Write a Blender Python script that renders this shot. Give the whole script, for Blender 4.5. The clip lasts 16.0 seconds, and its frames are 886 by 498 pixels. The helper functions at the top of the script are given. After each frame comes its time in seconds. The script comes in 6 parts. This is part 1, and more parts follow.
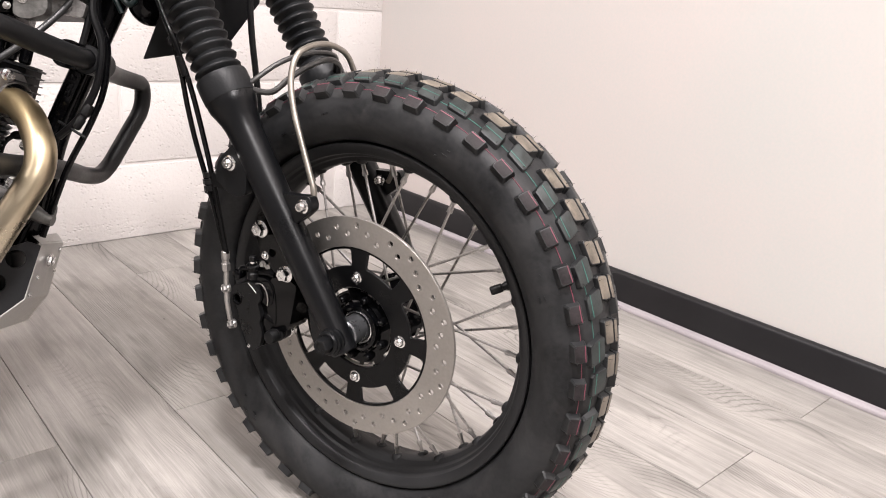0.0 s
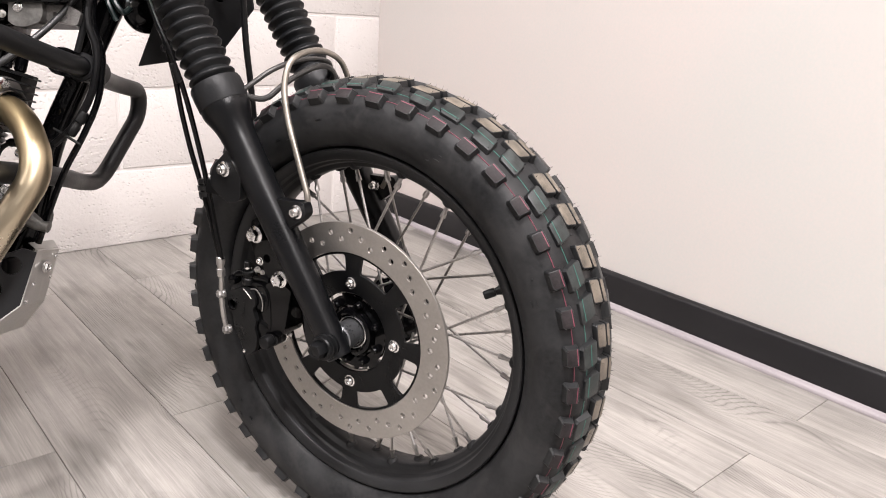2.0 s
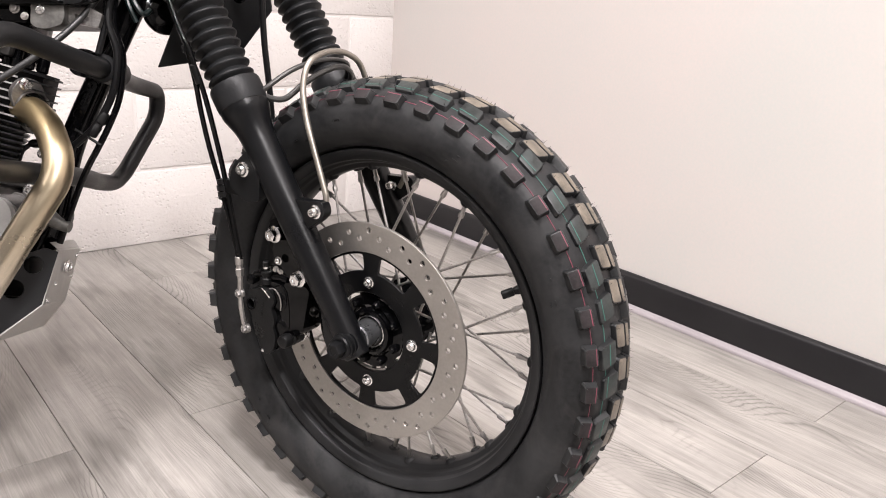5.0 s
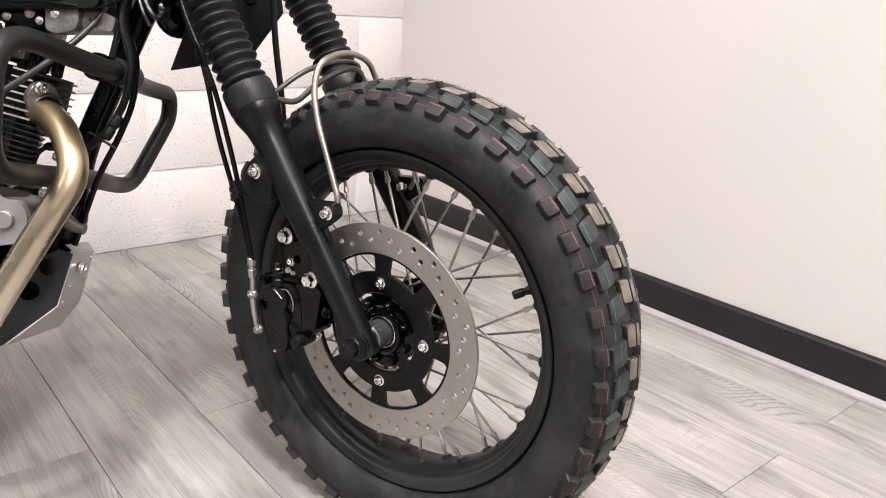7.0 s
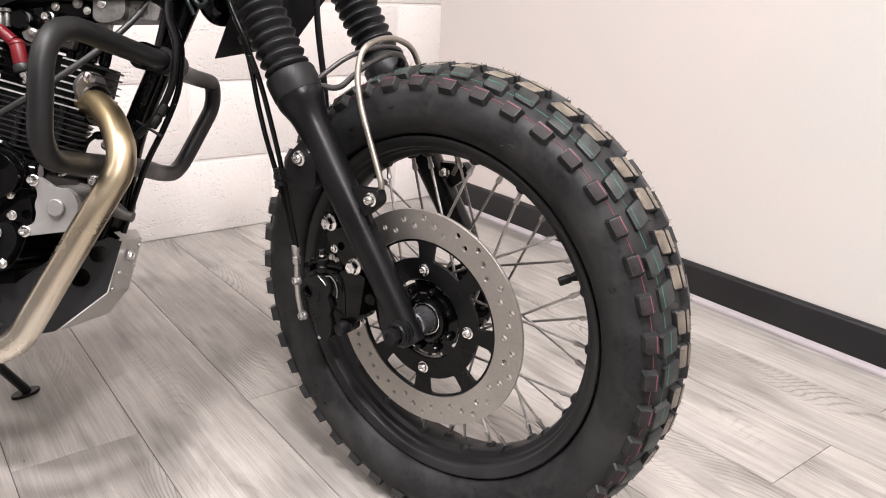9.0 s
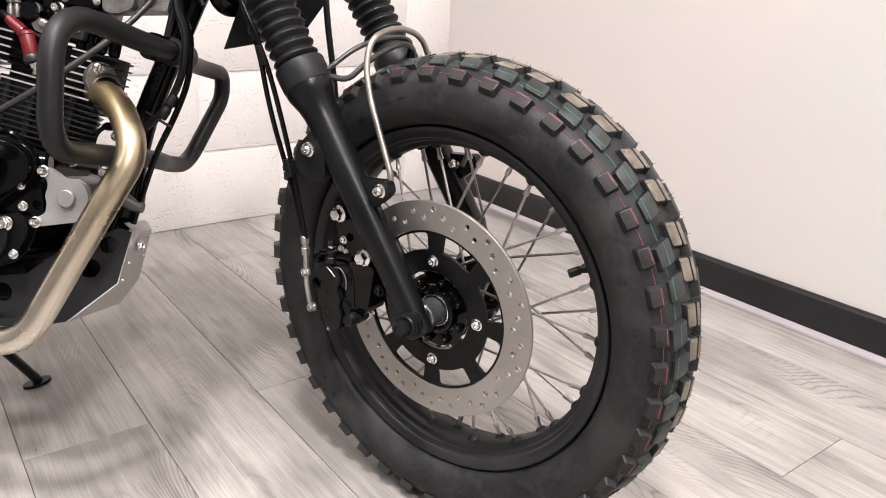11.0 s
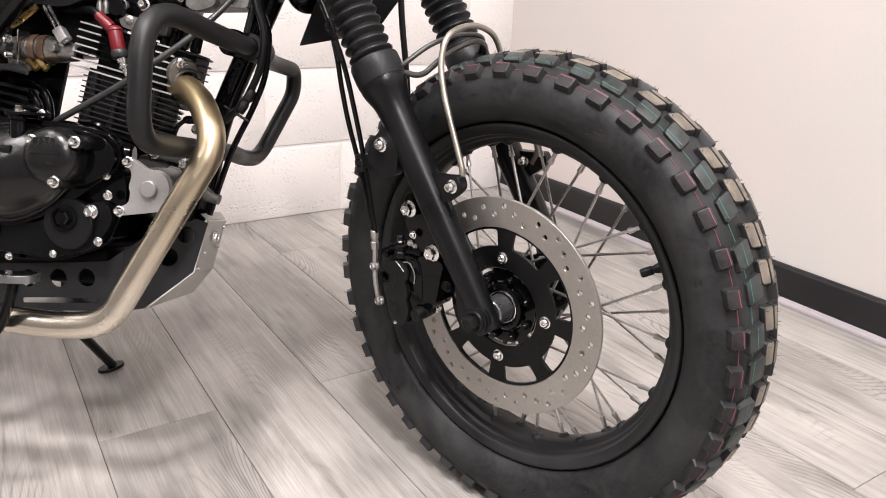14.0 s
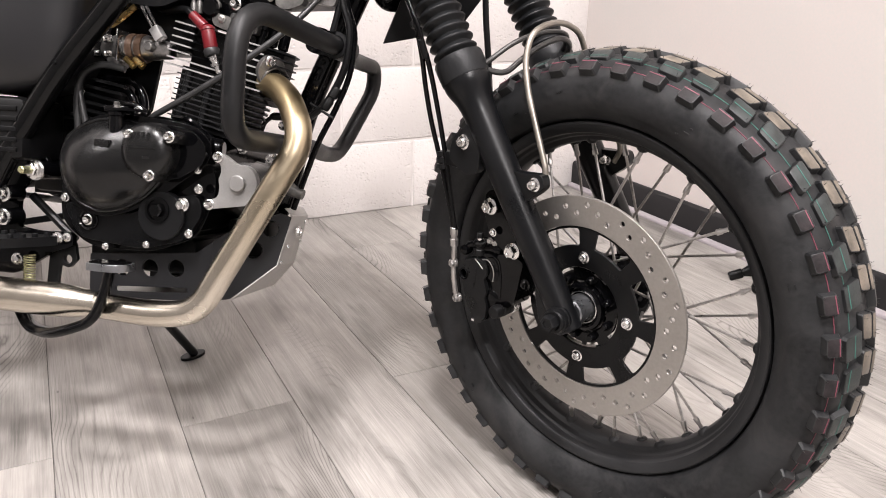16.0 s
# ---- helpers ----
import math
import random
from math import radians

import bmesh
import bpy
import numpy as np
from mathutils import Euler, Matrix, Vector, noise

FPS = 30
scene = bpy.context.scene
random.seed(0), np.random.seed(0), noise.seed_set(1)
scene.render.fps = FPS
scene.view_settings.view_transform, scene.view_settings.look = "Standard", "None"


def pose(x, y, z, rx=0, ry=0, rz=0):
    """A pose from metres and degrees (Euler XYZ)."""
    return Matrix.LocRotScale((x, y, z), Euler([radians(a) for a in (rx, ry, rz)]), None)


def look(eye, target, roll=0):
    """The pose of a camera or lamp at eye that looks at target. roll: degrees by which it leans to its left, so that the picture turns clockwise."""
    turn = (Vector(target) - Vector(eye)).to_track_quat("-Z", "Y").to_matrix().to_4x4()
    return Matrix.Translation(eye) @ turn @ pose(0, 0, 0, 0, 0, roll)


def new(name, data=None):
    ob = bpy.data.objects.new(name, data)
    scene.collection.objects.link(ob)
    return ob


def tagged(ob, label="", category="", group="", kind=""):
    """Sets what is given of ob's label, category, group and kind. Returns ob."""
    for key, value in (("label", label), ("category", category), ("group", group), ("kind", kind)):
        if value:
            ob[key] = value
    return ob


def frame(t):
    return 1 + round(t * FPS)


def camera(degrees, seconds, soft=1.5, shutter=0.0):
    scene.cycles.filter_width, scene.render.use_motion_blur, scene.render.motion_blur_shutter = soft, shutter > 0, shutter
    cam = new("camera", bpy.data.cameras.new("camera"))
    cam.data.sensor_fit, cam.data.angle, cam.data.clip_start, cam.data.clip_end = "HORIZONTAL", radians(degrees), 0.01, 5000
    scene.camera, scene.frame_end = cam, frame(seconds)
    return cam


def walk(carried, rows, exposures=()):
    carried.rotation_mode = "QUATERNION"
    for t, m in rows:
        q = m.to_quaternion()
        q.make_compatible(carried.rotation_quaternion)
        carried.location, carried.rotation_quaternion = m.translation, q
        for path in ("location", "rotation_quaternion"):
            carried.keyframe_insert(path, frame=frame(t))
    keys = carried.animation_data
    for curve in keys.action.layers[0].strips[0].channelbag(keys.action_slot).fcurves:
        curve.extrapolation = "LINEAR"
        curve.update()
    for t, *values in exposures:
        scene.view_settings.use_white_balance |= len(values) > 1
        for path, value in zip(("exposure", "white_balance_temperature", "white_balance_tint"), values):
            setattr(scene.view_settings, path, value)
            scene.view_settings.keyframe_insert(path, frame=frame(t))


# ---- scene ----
cam = camera(61.2, 16.0, soft=1.0)
PATH = [
    (0, (-1.528, -2.037, 0.676), (-0.238, -0.64, 0.056), 4.2),
    (0.5, (-1.526, -2.045, 0.679), (-0.24, -0.643, 0.062), 4.0),
    (1, (-1.524, -2.046, 0.679), (-0.239, -0.644, 0.063), 3.9),
    (1.5, (-1.524, -2.042, 0.677), (-0.237, -0.639, 0.064), 3.8),
    (2, (-1.524, -2.045, 0.679), (-0.234, -0.644, 0.068), 3.9),
    (2.5, (-1.526, -2.045, 0.679), (-0.236, -0.644, 0.068), 3.9),
    (3, (-1.528, -2.047, 0.68), (-0.24, -0.643, 0.071), 3.9),
    (3.5, (-1.528, -2.042, 0.68), (-0.246, -0.635, 0.068), 3.8),
    (4, (-1.529, -2.04, 0.677), (-0.254, -0.626, 0.064), 3.8),
    (6.5, (-1.533, -2.045, 0.681), (-0.278, -0.613, 0.069), 3.3),
    (7, (-1.534, -2.043, 0.68), (-0.287, -0.605, 0.067), 3.2),
    (7.5, (-1.533, -2.043, 0.679), (-0.298, -0.595, 0.063), 2.9),
    (8, (-1.535, -2.04, 0.678), (-0.321, -0.578, 0.054), 2.7),
    (8.5, (-1.537, -2.037, 0.676), (-0.347, -0.56, 0.044), 2.4),
    (9, (-1.537, -2.033, 0.675), (-0.371, -0.542, 0.028), 2.1),
    (11.5, (-1.536, -2.031, 0.674), (-0.393, -0.532, 0.004), 2.0),
    (12, (-1.538, -2.031, 0.673), (-0.397, -0.531, 0.004), 2.0),
    (12.5, (-1.539, -2.031, 0.673), (-0.406, -0.524, 0.005), 2.1),
    (13, (-1.542, -2.031, 0.674), (-0.43, -0.51, 0.004), 2.0),
    (13.5, (-1.55, -2.024, 0.672), (-0.473, -0.478, 0.002), 2.0),
    (14, (-1.557, -2.022, 0.671), (-0.525, -0.447, -0.004), 1.9),
    (14.5, (-1.564, -2.016, 0.67), (-0.582, -0.412, -0.009), 1.7),
    (15, (-1.571, -2.016, 0.67), (-0.633, -0.385, -0.009), 1.6),
    (15.5, (-1.574, -2.012, 0.67), (-0.668, -0.365, -0.012), 1.4),
    (16, (-1.576, -2.012, 0.67), (-0.689, -0.355, -0.014), 1.3),
]
walk(cam, [(t, look(eye, target, roll)) for t, eye, target, roll in PATH])

# ---- light and exposure ----
world = bpy.data.worlds.new("room_air")
scene.world = world
world.use_nodes = True
world.node_tree.nodes["Background"].inputs[0].default_value = (0.9, 0.95, 1.0, 1)
world.node_tree.nodes["Background"].inputs[1].default_value = 0.05
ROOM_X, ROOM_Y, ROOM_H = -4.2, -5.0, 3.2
# no panel is in view; the second and the last are added fill
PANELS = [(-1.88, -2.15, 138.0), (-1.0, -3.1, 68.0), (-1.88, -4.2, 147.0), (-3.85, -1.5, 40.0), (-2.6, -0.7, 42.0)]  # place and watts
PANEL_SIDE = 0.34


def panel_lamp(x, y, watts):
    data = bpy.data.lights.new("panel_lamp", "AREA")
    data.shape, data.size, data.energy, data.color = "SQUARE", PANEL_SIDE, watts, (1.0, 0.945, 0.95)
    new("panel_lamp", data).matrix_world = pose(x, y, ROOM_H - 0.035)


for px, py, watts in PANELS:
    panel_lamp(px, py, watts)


# ---- materials ----
def material(name, a, b, rough=0.5, metal=0.0, scale=8.0, bump=0.0, grain=300.0, coat=0.0, spread=0.08, specular=0.5, stretch=(1, 1, 1)):
    """Two colours mixed by coarse stains and fine grain, with uneven gloss and fine relief."""
    m = bpy.data.materials.new(name)
    m.use_nodes = True
    n, links = m.node_tree.nodes, m.node_tree.links
    p = n["Principled BSDF"]
    place, info = n.new("ShaderNodeTexCoord"), n.new("ShaderNodeObjectInfo")
    shift = n.new("ShaderNodeVectorMath")
    shift.operation = "MULTIPLY_ADD"
    links.new(info.outputs["Random"], shift.inputs[0])
    shift.inputs[1].default_value = (7.1, 3.3, 5.7)
    links.new(place.outputs["Object"], shift.inputs[2])
    fit = n.new("ShaderNodeVectorMath")
    fit.operation = "MULTIPLY"
    links.new(shift.outputs[0], fit.inputs[0])
    fit.inputs[1].default_value = stretch
    big, fine, mixed = n.new("ShaderNodeTexNoise"), n.new("ShaderNodeTexNoise"), n.new("ShaderNodeMix")
    big.inputs["Scale"].default_value, big.inputs["Detail"].default_value = scale, 5
    fine.inputs["Scale"].default_value, fine.inputs["Detail"].default_value = grain, 3
    for t in (big, fine):
        links.new(fit.outputs[0], t.inputs["Vector"])
    add = n.new("ShaderNodeMath")
    add.operation = "MULTIPLY_ADD"
    links.new(fine.outputs["Fac"], add.inputs[0])
    add.inputs[1].default_value = 0.45
    links.new(big.outputs["Fac"], add.inputs[2])
    ramp = n.new("ShaderNodeMapRange")
    ramp.inputs[1].default_value, ramp.inputs[2].default_value = 0.5, 0.95
    links.new(add.outputs[0], ramp.inputs[0])
    mixed.data_type = "RGBA"
    links.new(ramp.outputs[0], mixed.inputs["Factor"])
    mixed.inputs["A"].default_value, mixed.inputs["B"].default_value = (*a, 1), (*b, 1)
    links.new(mixed.outputs["Result"], p.inputs["Base Color"])
    gloss = n.new("ShaderNodeMapRange")
    links.new(ramp.outputs[0], gloss.inputs[0])
    gloss.inputs[3].default_value, gloss.inputs[4].default_value = max(rough - spread, 0.03), min(rough + spread, 1)
    links.new(gloss.outputs[0], p.inputs["Roughness"])
    p.inputs["Metallic"].default_value, p.inputs["Coat Weight"].default_value = metal, coat
    p.inputs["Specular IOR Level"].default_value = specular
    if bump:
        relief = n.new("ShaderNodeBump")
        relief.inputs["Strength"].default_value, relief.inputs["Distance"].default_value = bump, 0.001
        links.new(fine.outputs["Fac"], relief.inputs["Height"])
        links.new(relief.outputs[0], p.inputs["Normal"])
    return m


TYRE = material("tyre_rubber", (0.0045, 0.0047, 0.0054), (0.024, 0.0243, 0.025), 0.5, scale=15, bump=0.15, grain=170, spread=0.2, specular=0.2)
TREAD = material("tread_rubber", (0.0045, 0.0049, 0.0056), (0.0165, 0.0172, 0.0178), 0.46, scale=40, bump=0.1, grain=500, spread=0.12, specular=0.42)
TREAD_TAN = material("tan_tread_rubber", (0.055, 0.047, 0.037), (0.185, 0.157, 0.124), 0.46, scale=70, bump=0.1, grain=500, spread=0.12, specular=0.4)
TREAD_GREEN = material("grey_green_rubber", (0.009, 0.0108, 0.0106), (0.031, 0.037, 0.036), 0.46, scale=70, bump=0.16, grain=420, spread=0.16, specular=0.42)
TREAD_PINK = material("grey_pink_rubber", (0.0095, 0.0082, 0.0087), (0.03, 0.0245, 0.0258), 0.6, scale=70, bump=0.2, grain=420, spread=0.12, specular=0.2)
PINK = material("pink_paint", (0.17, 0.035, 0.058), (0.1, 0.028, 0.04), 0.6, scale=90)
GREEN = material("green_paint", (0.03, 0.13, 0.105), (0.022, 0.085, 0.07), 0.6, scale=90)
BOOT = material("boot_rubber", (0.0035, 0.0038, 0.0045), (0.008, 0.0084, 0.0092), 0.48, scale=20, bump=0.15, grain=400, spread=0.1, specular=0.25)
SATIN = material("satin_black_paint", (0.0022, 0.0024, 0.0029), (0.0042, 0.0044, 0.005), 0.32, scale=12, bump=0.06, grain=900, spread=0.06, specular=0.24)
BAR_PAINT = material("powder_coat", (0.004, 0.0041, 0.0045), (0.0075, 0.0076, 0.008), 0.44, scale=12, bump=0.12, grain=1200, spread=0.06, specular=0.28)
CAST = material("caliper_black_enamel", (0.0028, 0.0029, 0.0032), (0.006, 0.0061, 0.0064), 0.34, scale=40, bump=0.25, grain=420, spread=0.1, specular=0.2)
CARRIER = material("carrier_black_paint", (0.0018, 0.0019, 0.0022), (0.0036, 0.0037, 0.004), 0.3, scale=18, bump=0.06, grain=900, spread=0.06, specular=0.15)
RIM = material("rim_black_coat", (0.0078, 0.008, 0.0088), (0.0145, 0.0147, 0.0154), 0.46, scale=14, bump=0.12, grain=700, spread=0.1, specular=0.28)
MATT = material("matt_black_metal", (0.004, 0.0042, 0.0047), (0.0085, 0.0086, 0.009), 0.4, scale=14, bump=0.1, grain=900, spread=0.1, specular=0.18)
GLOSS = material("gloss_black_paint", (0.001, 0.001, 0.0013), (0.002, 0.002, 0.0022), 0.1, scale=20, spread=0.05, bump=0.14, grain=48, specular=0.17)
COVER = material("engine_cover_black", (0.003, 0.003, 0.0032), (0.006, 0.006, 0.006), 0.27, scale=16, bump=0.12, grain=700, spread=0.04, specular=0.34)
PLASTIC = material("black_plastic", (0.0025, 0.0025, 0.003), (0.0055, 0.0055, 0.0055), 0.36, scale=15, bump=0.1, grain=800, specular=0.2)
TANK = material("tank_grey_paint", (0.008, 0.008, 0.009), (0.011, 0.011, 0.012), 0.4, scale=6, bump=0.05, grain=900, spread=0.04, specular=0.42)
FRAME = material("gloss_frame_paint", (0.0015, 0.0015, 0.0018), (0.003, 0.003, 0.003), 0.09, scale=20, spread=0.03, bump=0.05, grain=50, specular=0.2)
DISC = material("disc_steel", (0.27, 0.255, 0.238), (0.35, 0.332, 0.31), 0.42, metal=0.85, scale=10, bump=0.06, grain=240, spread=0.06)
STEEL = material("spoke_steel", (0.3, 0.29, 0.28), (0.45, 0.43, 0.41), 0.35, metal=0.9, scale=50)
SPACER = material("spacer_steel", (0.17, 0.175, 0.185), (0.25, 0.255, 0.265), 0.3, metal=0.9, scale=60)
CHROME = material("bright_zinc", (0.62, 0.62, 0.62), (0.8, 0.79, 0.77), 0.2, metal=1.0, scale=120, spread=0.1)
WIRE = material("stay_steel", (0.24, 0.217, 0.19), (0.32, 0.295, 0.26), 0.45, metal=0.9, scale=30, spread=0.08)
DULL = material("dull_grey_metal", (0.025, 0.024, 0.023), (0.045, 0.043, 0.041), 0.4, metal=0.3, scale=40, bump=0.15, grain=500)
ALU = material("cast_aluminium", (0.24, 0.235, 0.228), (0.33, 0.322, 0.312), 0.5, metal=0.6, scale=22, bump=0.15, grain=700)
BRUSHED = material("brushed_aluminium", (0.42, 0.41, 0.4), (0.52, 0.51, 0.49), 0.42, metal=0.85, scale=20, bump=0.1, grain=500, stretch=(1, 6, 1))
FIN_BLACK = material("fin_black_paint", (0.006, 0.0061, 0.0065), (0.014, 0.0142, 0.0148), 0.34, scale=40, bump=0.1, grain=700, spread=0.1, specular=0.45)
FINS = material("machined_fin", (0.48, 0.475, 0.47), (0.62, 0.61, 0.6), 0.32, metal=0.8, scale=80)
EXHAUST = material("golden_steel", (0.5, 0.455, 0.385), (0.62, 0.57, 0.49), 0.24, metal=1.0, scale=6, bump=0.02, grain=60, spread=0.05)


def heat_tint(m, low, high, colour):
    """A straw-coloured tint that the hot end of the pipe has taken on, fading down the pipe."""
    n, links = m.node_tree.nodes, m.node_tree.links
    p = n["Principled BSDF"]
    old = p.inputs["Base Color"].links[0].from_socket
    place, part_, fade, mixed = n.new("ShaderNodeTexCoord"), n.new("ShaderNodeSeparateXYZ"), n.new("ShaderNodeMapRange"), n.new("ShaderNodeMix")
    links.new(place.outputs["Object"], part_.inputs[0])
    links.new(part_.outputs["Z"], fade.inputs[0])
    fade.inputs[1].default_value, fade.inputs[2].default_value = low, high
    mixed.data_type = "RGBA"
    links.new(fade.outputs[0], mixed.inputs["Factor"])
    links.new(old, mixed.inputs["A"])
    mixed.inputs["B"].default_value = (*colour, 1)
    links.new(mixed.outputs["Result"], p.inputs["Base Color"])
    dull = n.new("ShaderNodeMath")  # the oxide also takes some of the polish
    dull.operation = "MULTIPLY_ADD"
    links.new(fade.outputs[0], dull.inputs[0])
    dull.inputs[1].default_value = 0.14
    links.new(p.inputs["Roughness"].links[0].from_socket, dull.inputs[2])
    links.new(dull.outputs[0], p.inputs["Roughness"])


heat_tint(EXHAUST, -0.03, 0.22, (0.37, 0.29, 0.165))


def scuffed(m, colour, amount):
    """Pale dusty smudges rubbed on in patches."""
    n, links = m.node_tree.nodes, m.node_tree.links
    p = n["Principled BSDF"]
    old = p.inputs["Base Color"].links[0].from_socket
    place, cloud, fade, mixed = n.new("ShaderNodeTexCoord"), n.new("ShaderNodeTexNoise"), n.new("ShaderNodeMapRange"), n.new("ShaderNodeMix")
    links.new(place.outputs["Object"], cloud.inputs["Vector"])
    cloud.inputs["Scale"].default_value, cloud.inputs["Detail"].default_value = 17.0, 7.0
    cloud.inputs["Roughness"].default_value, cloud.inputs["Distortion"].default_value = 0.62, 1.4
    links.new(cloud.outputs["Fac"], fade.inputs[0])
    fade.inputs[1].default_value, fade.inputs[2].default_value, fade.inputs[4].default_value = 0.5, 0.72, amount
    mixed.data_type = "RGBA"
    links.new(fade.outputs[0], mixed.inputs["Factor"])
    links.new(old, mixed.inputs["A"])
    mixed.inputs["B"].default_value = (*colour, 1)
    links.new(mixed.outputs["Result"], p.inputs["Base Color"])


scuffed(TYRE, (0.043, 0.0415, 0.041), 0.42)
LUG = material("cast_lug_alloy", (0.07, 0.068, 0.064), (0.15, 0.146, 0.138), 0.42, metal=0.6, scale=60, bump=0.3, grain=300)
CARB = material("carburettor_metal", (0.14, 0.135, 0.13), (0.3, 0.29, 0.28), 0.36, metal=0.8, scale=60, bump=0.2, grain=500)
BRASS = material("brass", (0.5, 0.34, 0.12), (0.62, 0.45, 0.2), 0.3, metal=1.0, scale=60)
COPPER = material("copper_rubber", (0.075, 0.045, 0.03), (0.15, 0.095, 0.065), 0.4, metal=0.5, scale=60)
RED = material("red_silicone", (0.085, 0.0025, 0.005), (0.12, 0.004, 0.008), 0.34, scale=30)
SKID = material("skid_plate_black", (0.0085, 0.0087, 0.0097), (0.0125, 0.0127, 0.0138), 0.4, scale=14, bump=0.08, grain=900, spread=0.08, specular=0.25)
ZINC = material("yellow_zinc", (0.5, 0.47, 0.25), (0.62, 0.6, 0.4), 0.3, metal=0.9, scale=60)
GREY_RUBBER = material("grey_rubber", (0.012, 0.012, 0.0125), (0.022, 0.022, 0.022), 0.42, scale=40, specular=0.35)
TEAL = material("teal_sleeve", (0.0015, 0.0045, 0.0045), (0.003, 0.009, 0.009), 0.35, scale=60)
SKIRT = material("skirting_black", (0.0085, 0.008, 0.009), (0.0125, 0.012, 0.013), 0.4, scale=5, bump=0.05, grain=200, specular=0.3)
BEAD = material("bead_white", (0.27, 0.245, 0.255), (0.33, 0.3, 0.312), 0.45, scale=6)
REAR_PAINT = material("rear_wall_paint", (0.15, 0.145, 0.14), (0.18, 0.175, 0.17), 0.7, scale=1.6, bump=0.04, grain=160)
PLASTER = material("plaster_paint", (0.482, 0.478, 0.457), (0.56, 0.492, 0.467), 0.6, scale=1.3, bump=0.04, grain=160, spread=0.05)
CEILING = material("ceiling_white", (0.78, 0.77, 0.75), (0.83, 0.82, 0.8), 0.8, scale=3, bump=0.1, grain=120)
MORTAR = material("mortar_paint", (0.58, 0.55, 0.53), (0.65, 0.617, 0.597), 0.7, scale=8, bump=0.5, grain=120)
GAP = material("plank_gap", (0.085, 0.078, 0.072), (0.13, 0.12, 0.112), 0.8, scale=10)


def block_paint():
    """White masonry paint over open-pored blocks: shallow pits and a soft lumpy face."""
    m = material("block_paint", (0.59, 0.557, 0.54), (0.63, 0.597, 0.578), 0.55, scale=5, spread=0.06)
    n, links = m.node_tree.nodes, m.node_tree.links
    place = n.new("ShaderNodeNewGeometry")
    pits, lumps, cut = n.new("ShaderNodeTexVoronoi"), n.new("ShaderNodeTexNoise"), n.new("ShaderNodeMapRange")
    squash = n.new("ShaderNodeVectorMath")
    squash.operation = "MULTIPLY"
    squash.inputs[1].default_value = (0.8, 1, 1)
    links.new(place.outputs["Position"], squash.inputs[0])
    pits.inputs["Scale"].default_value = 115
    pits.inputs["Randomness"].default_value = 1.0
    lumps.inputs["Scale"].default_value, lumps.inputs["Detail"].default_value = 95, 5
    links.new(squash.outputs[0], pits.inputs["Vector"])
    links.new(squash.outputs[0], lumps.inputs["Vector"])
    cut.inputs[1].default_value, cut.inputs[2].default_value = 0.05, 0.42
    links.new(pits.outputs["Distance"], cut.inputs[0])
    mask, gate = n.new("ShaderNodeTexNoise"), n.new("ShaderNodeMapRange")
    mask.inputs["Scale"].default_value = 17
    links.new(squash.outputs[0], mask.inputs["Vector"])
    gate.inputs[1].default_value, gate.inputs[2].default_value = 0.4, 0.55
    links.new(mask.outputs["Fac"], gate.inputs[0])
    inv = n.new("ShaderNodeMath")
    inv.operation = "SUBTRACT"
    inv.inputs[0].default_value = 1.0
    links.new(cut.outputs[0], inv.inputs[1])
    hole = n.new("ShaderNodeMath")
    hole.operation = "MULTIPLY"
    links.new(inv.outputs[0], hole.inputs[0])
    links.new(gate.outputs[0], hole.inputs[1])
    height = n.new("ShaderNodeMath")
    height.operation = "MULTIPLY_ADD"
    links.new(hole.outputs[0], height.inputs[0])
    height.inputs[1].default_value = -0.55
    less = n.new("ShaderNodeMath")
    less.operation = "MULTIPLY"
    less.inputs[1].default_value = 0.7
    links.new(lumps.outputs["Fac"], less.inputs[0])
    links.new(less.outputs[0], height.inputs[2])
    relief = n.new("ShaderNodeBump")
    relief.inputs["Strength"].default_value, relief.inputs["Distance"].default_value = 0.8, 0.0032
    links.new(height.outputs[0], relief.inputs["Height"])
    links.new(relief.outputs[0], n["Principled BSDF"].inputs["Normal"])
    return m


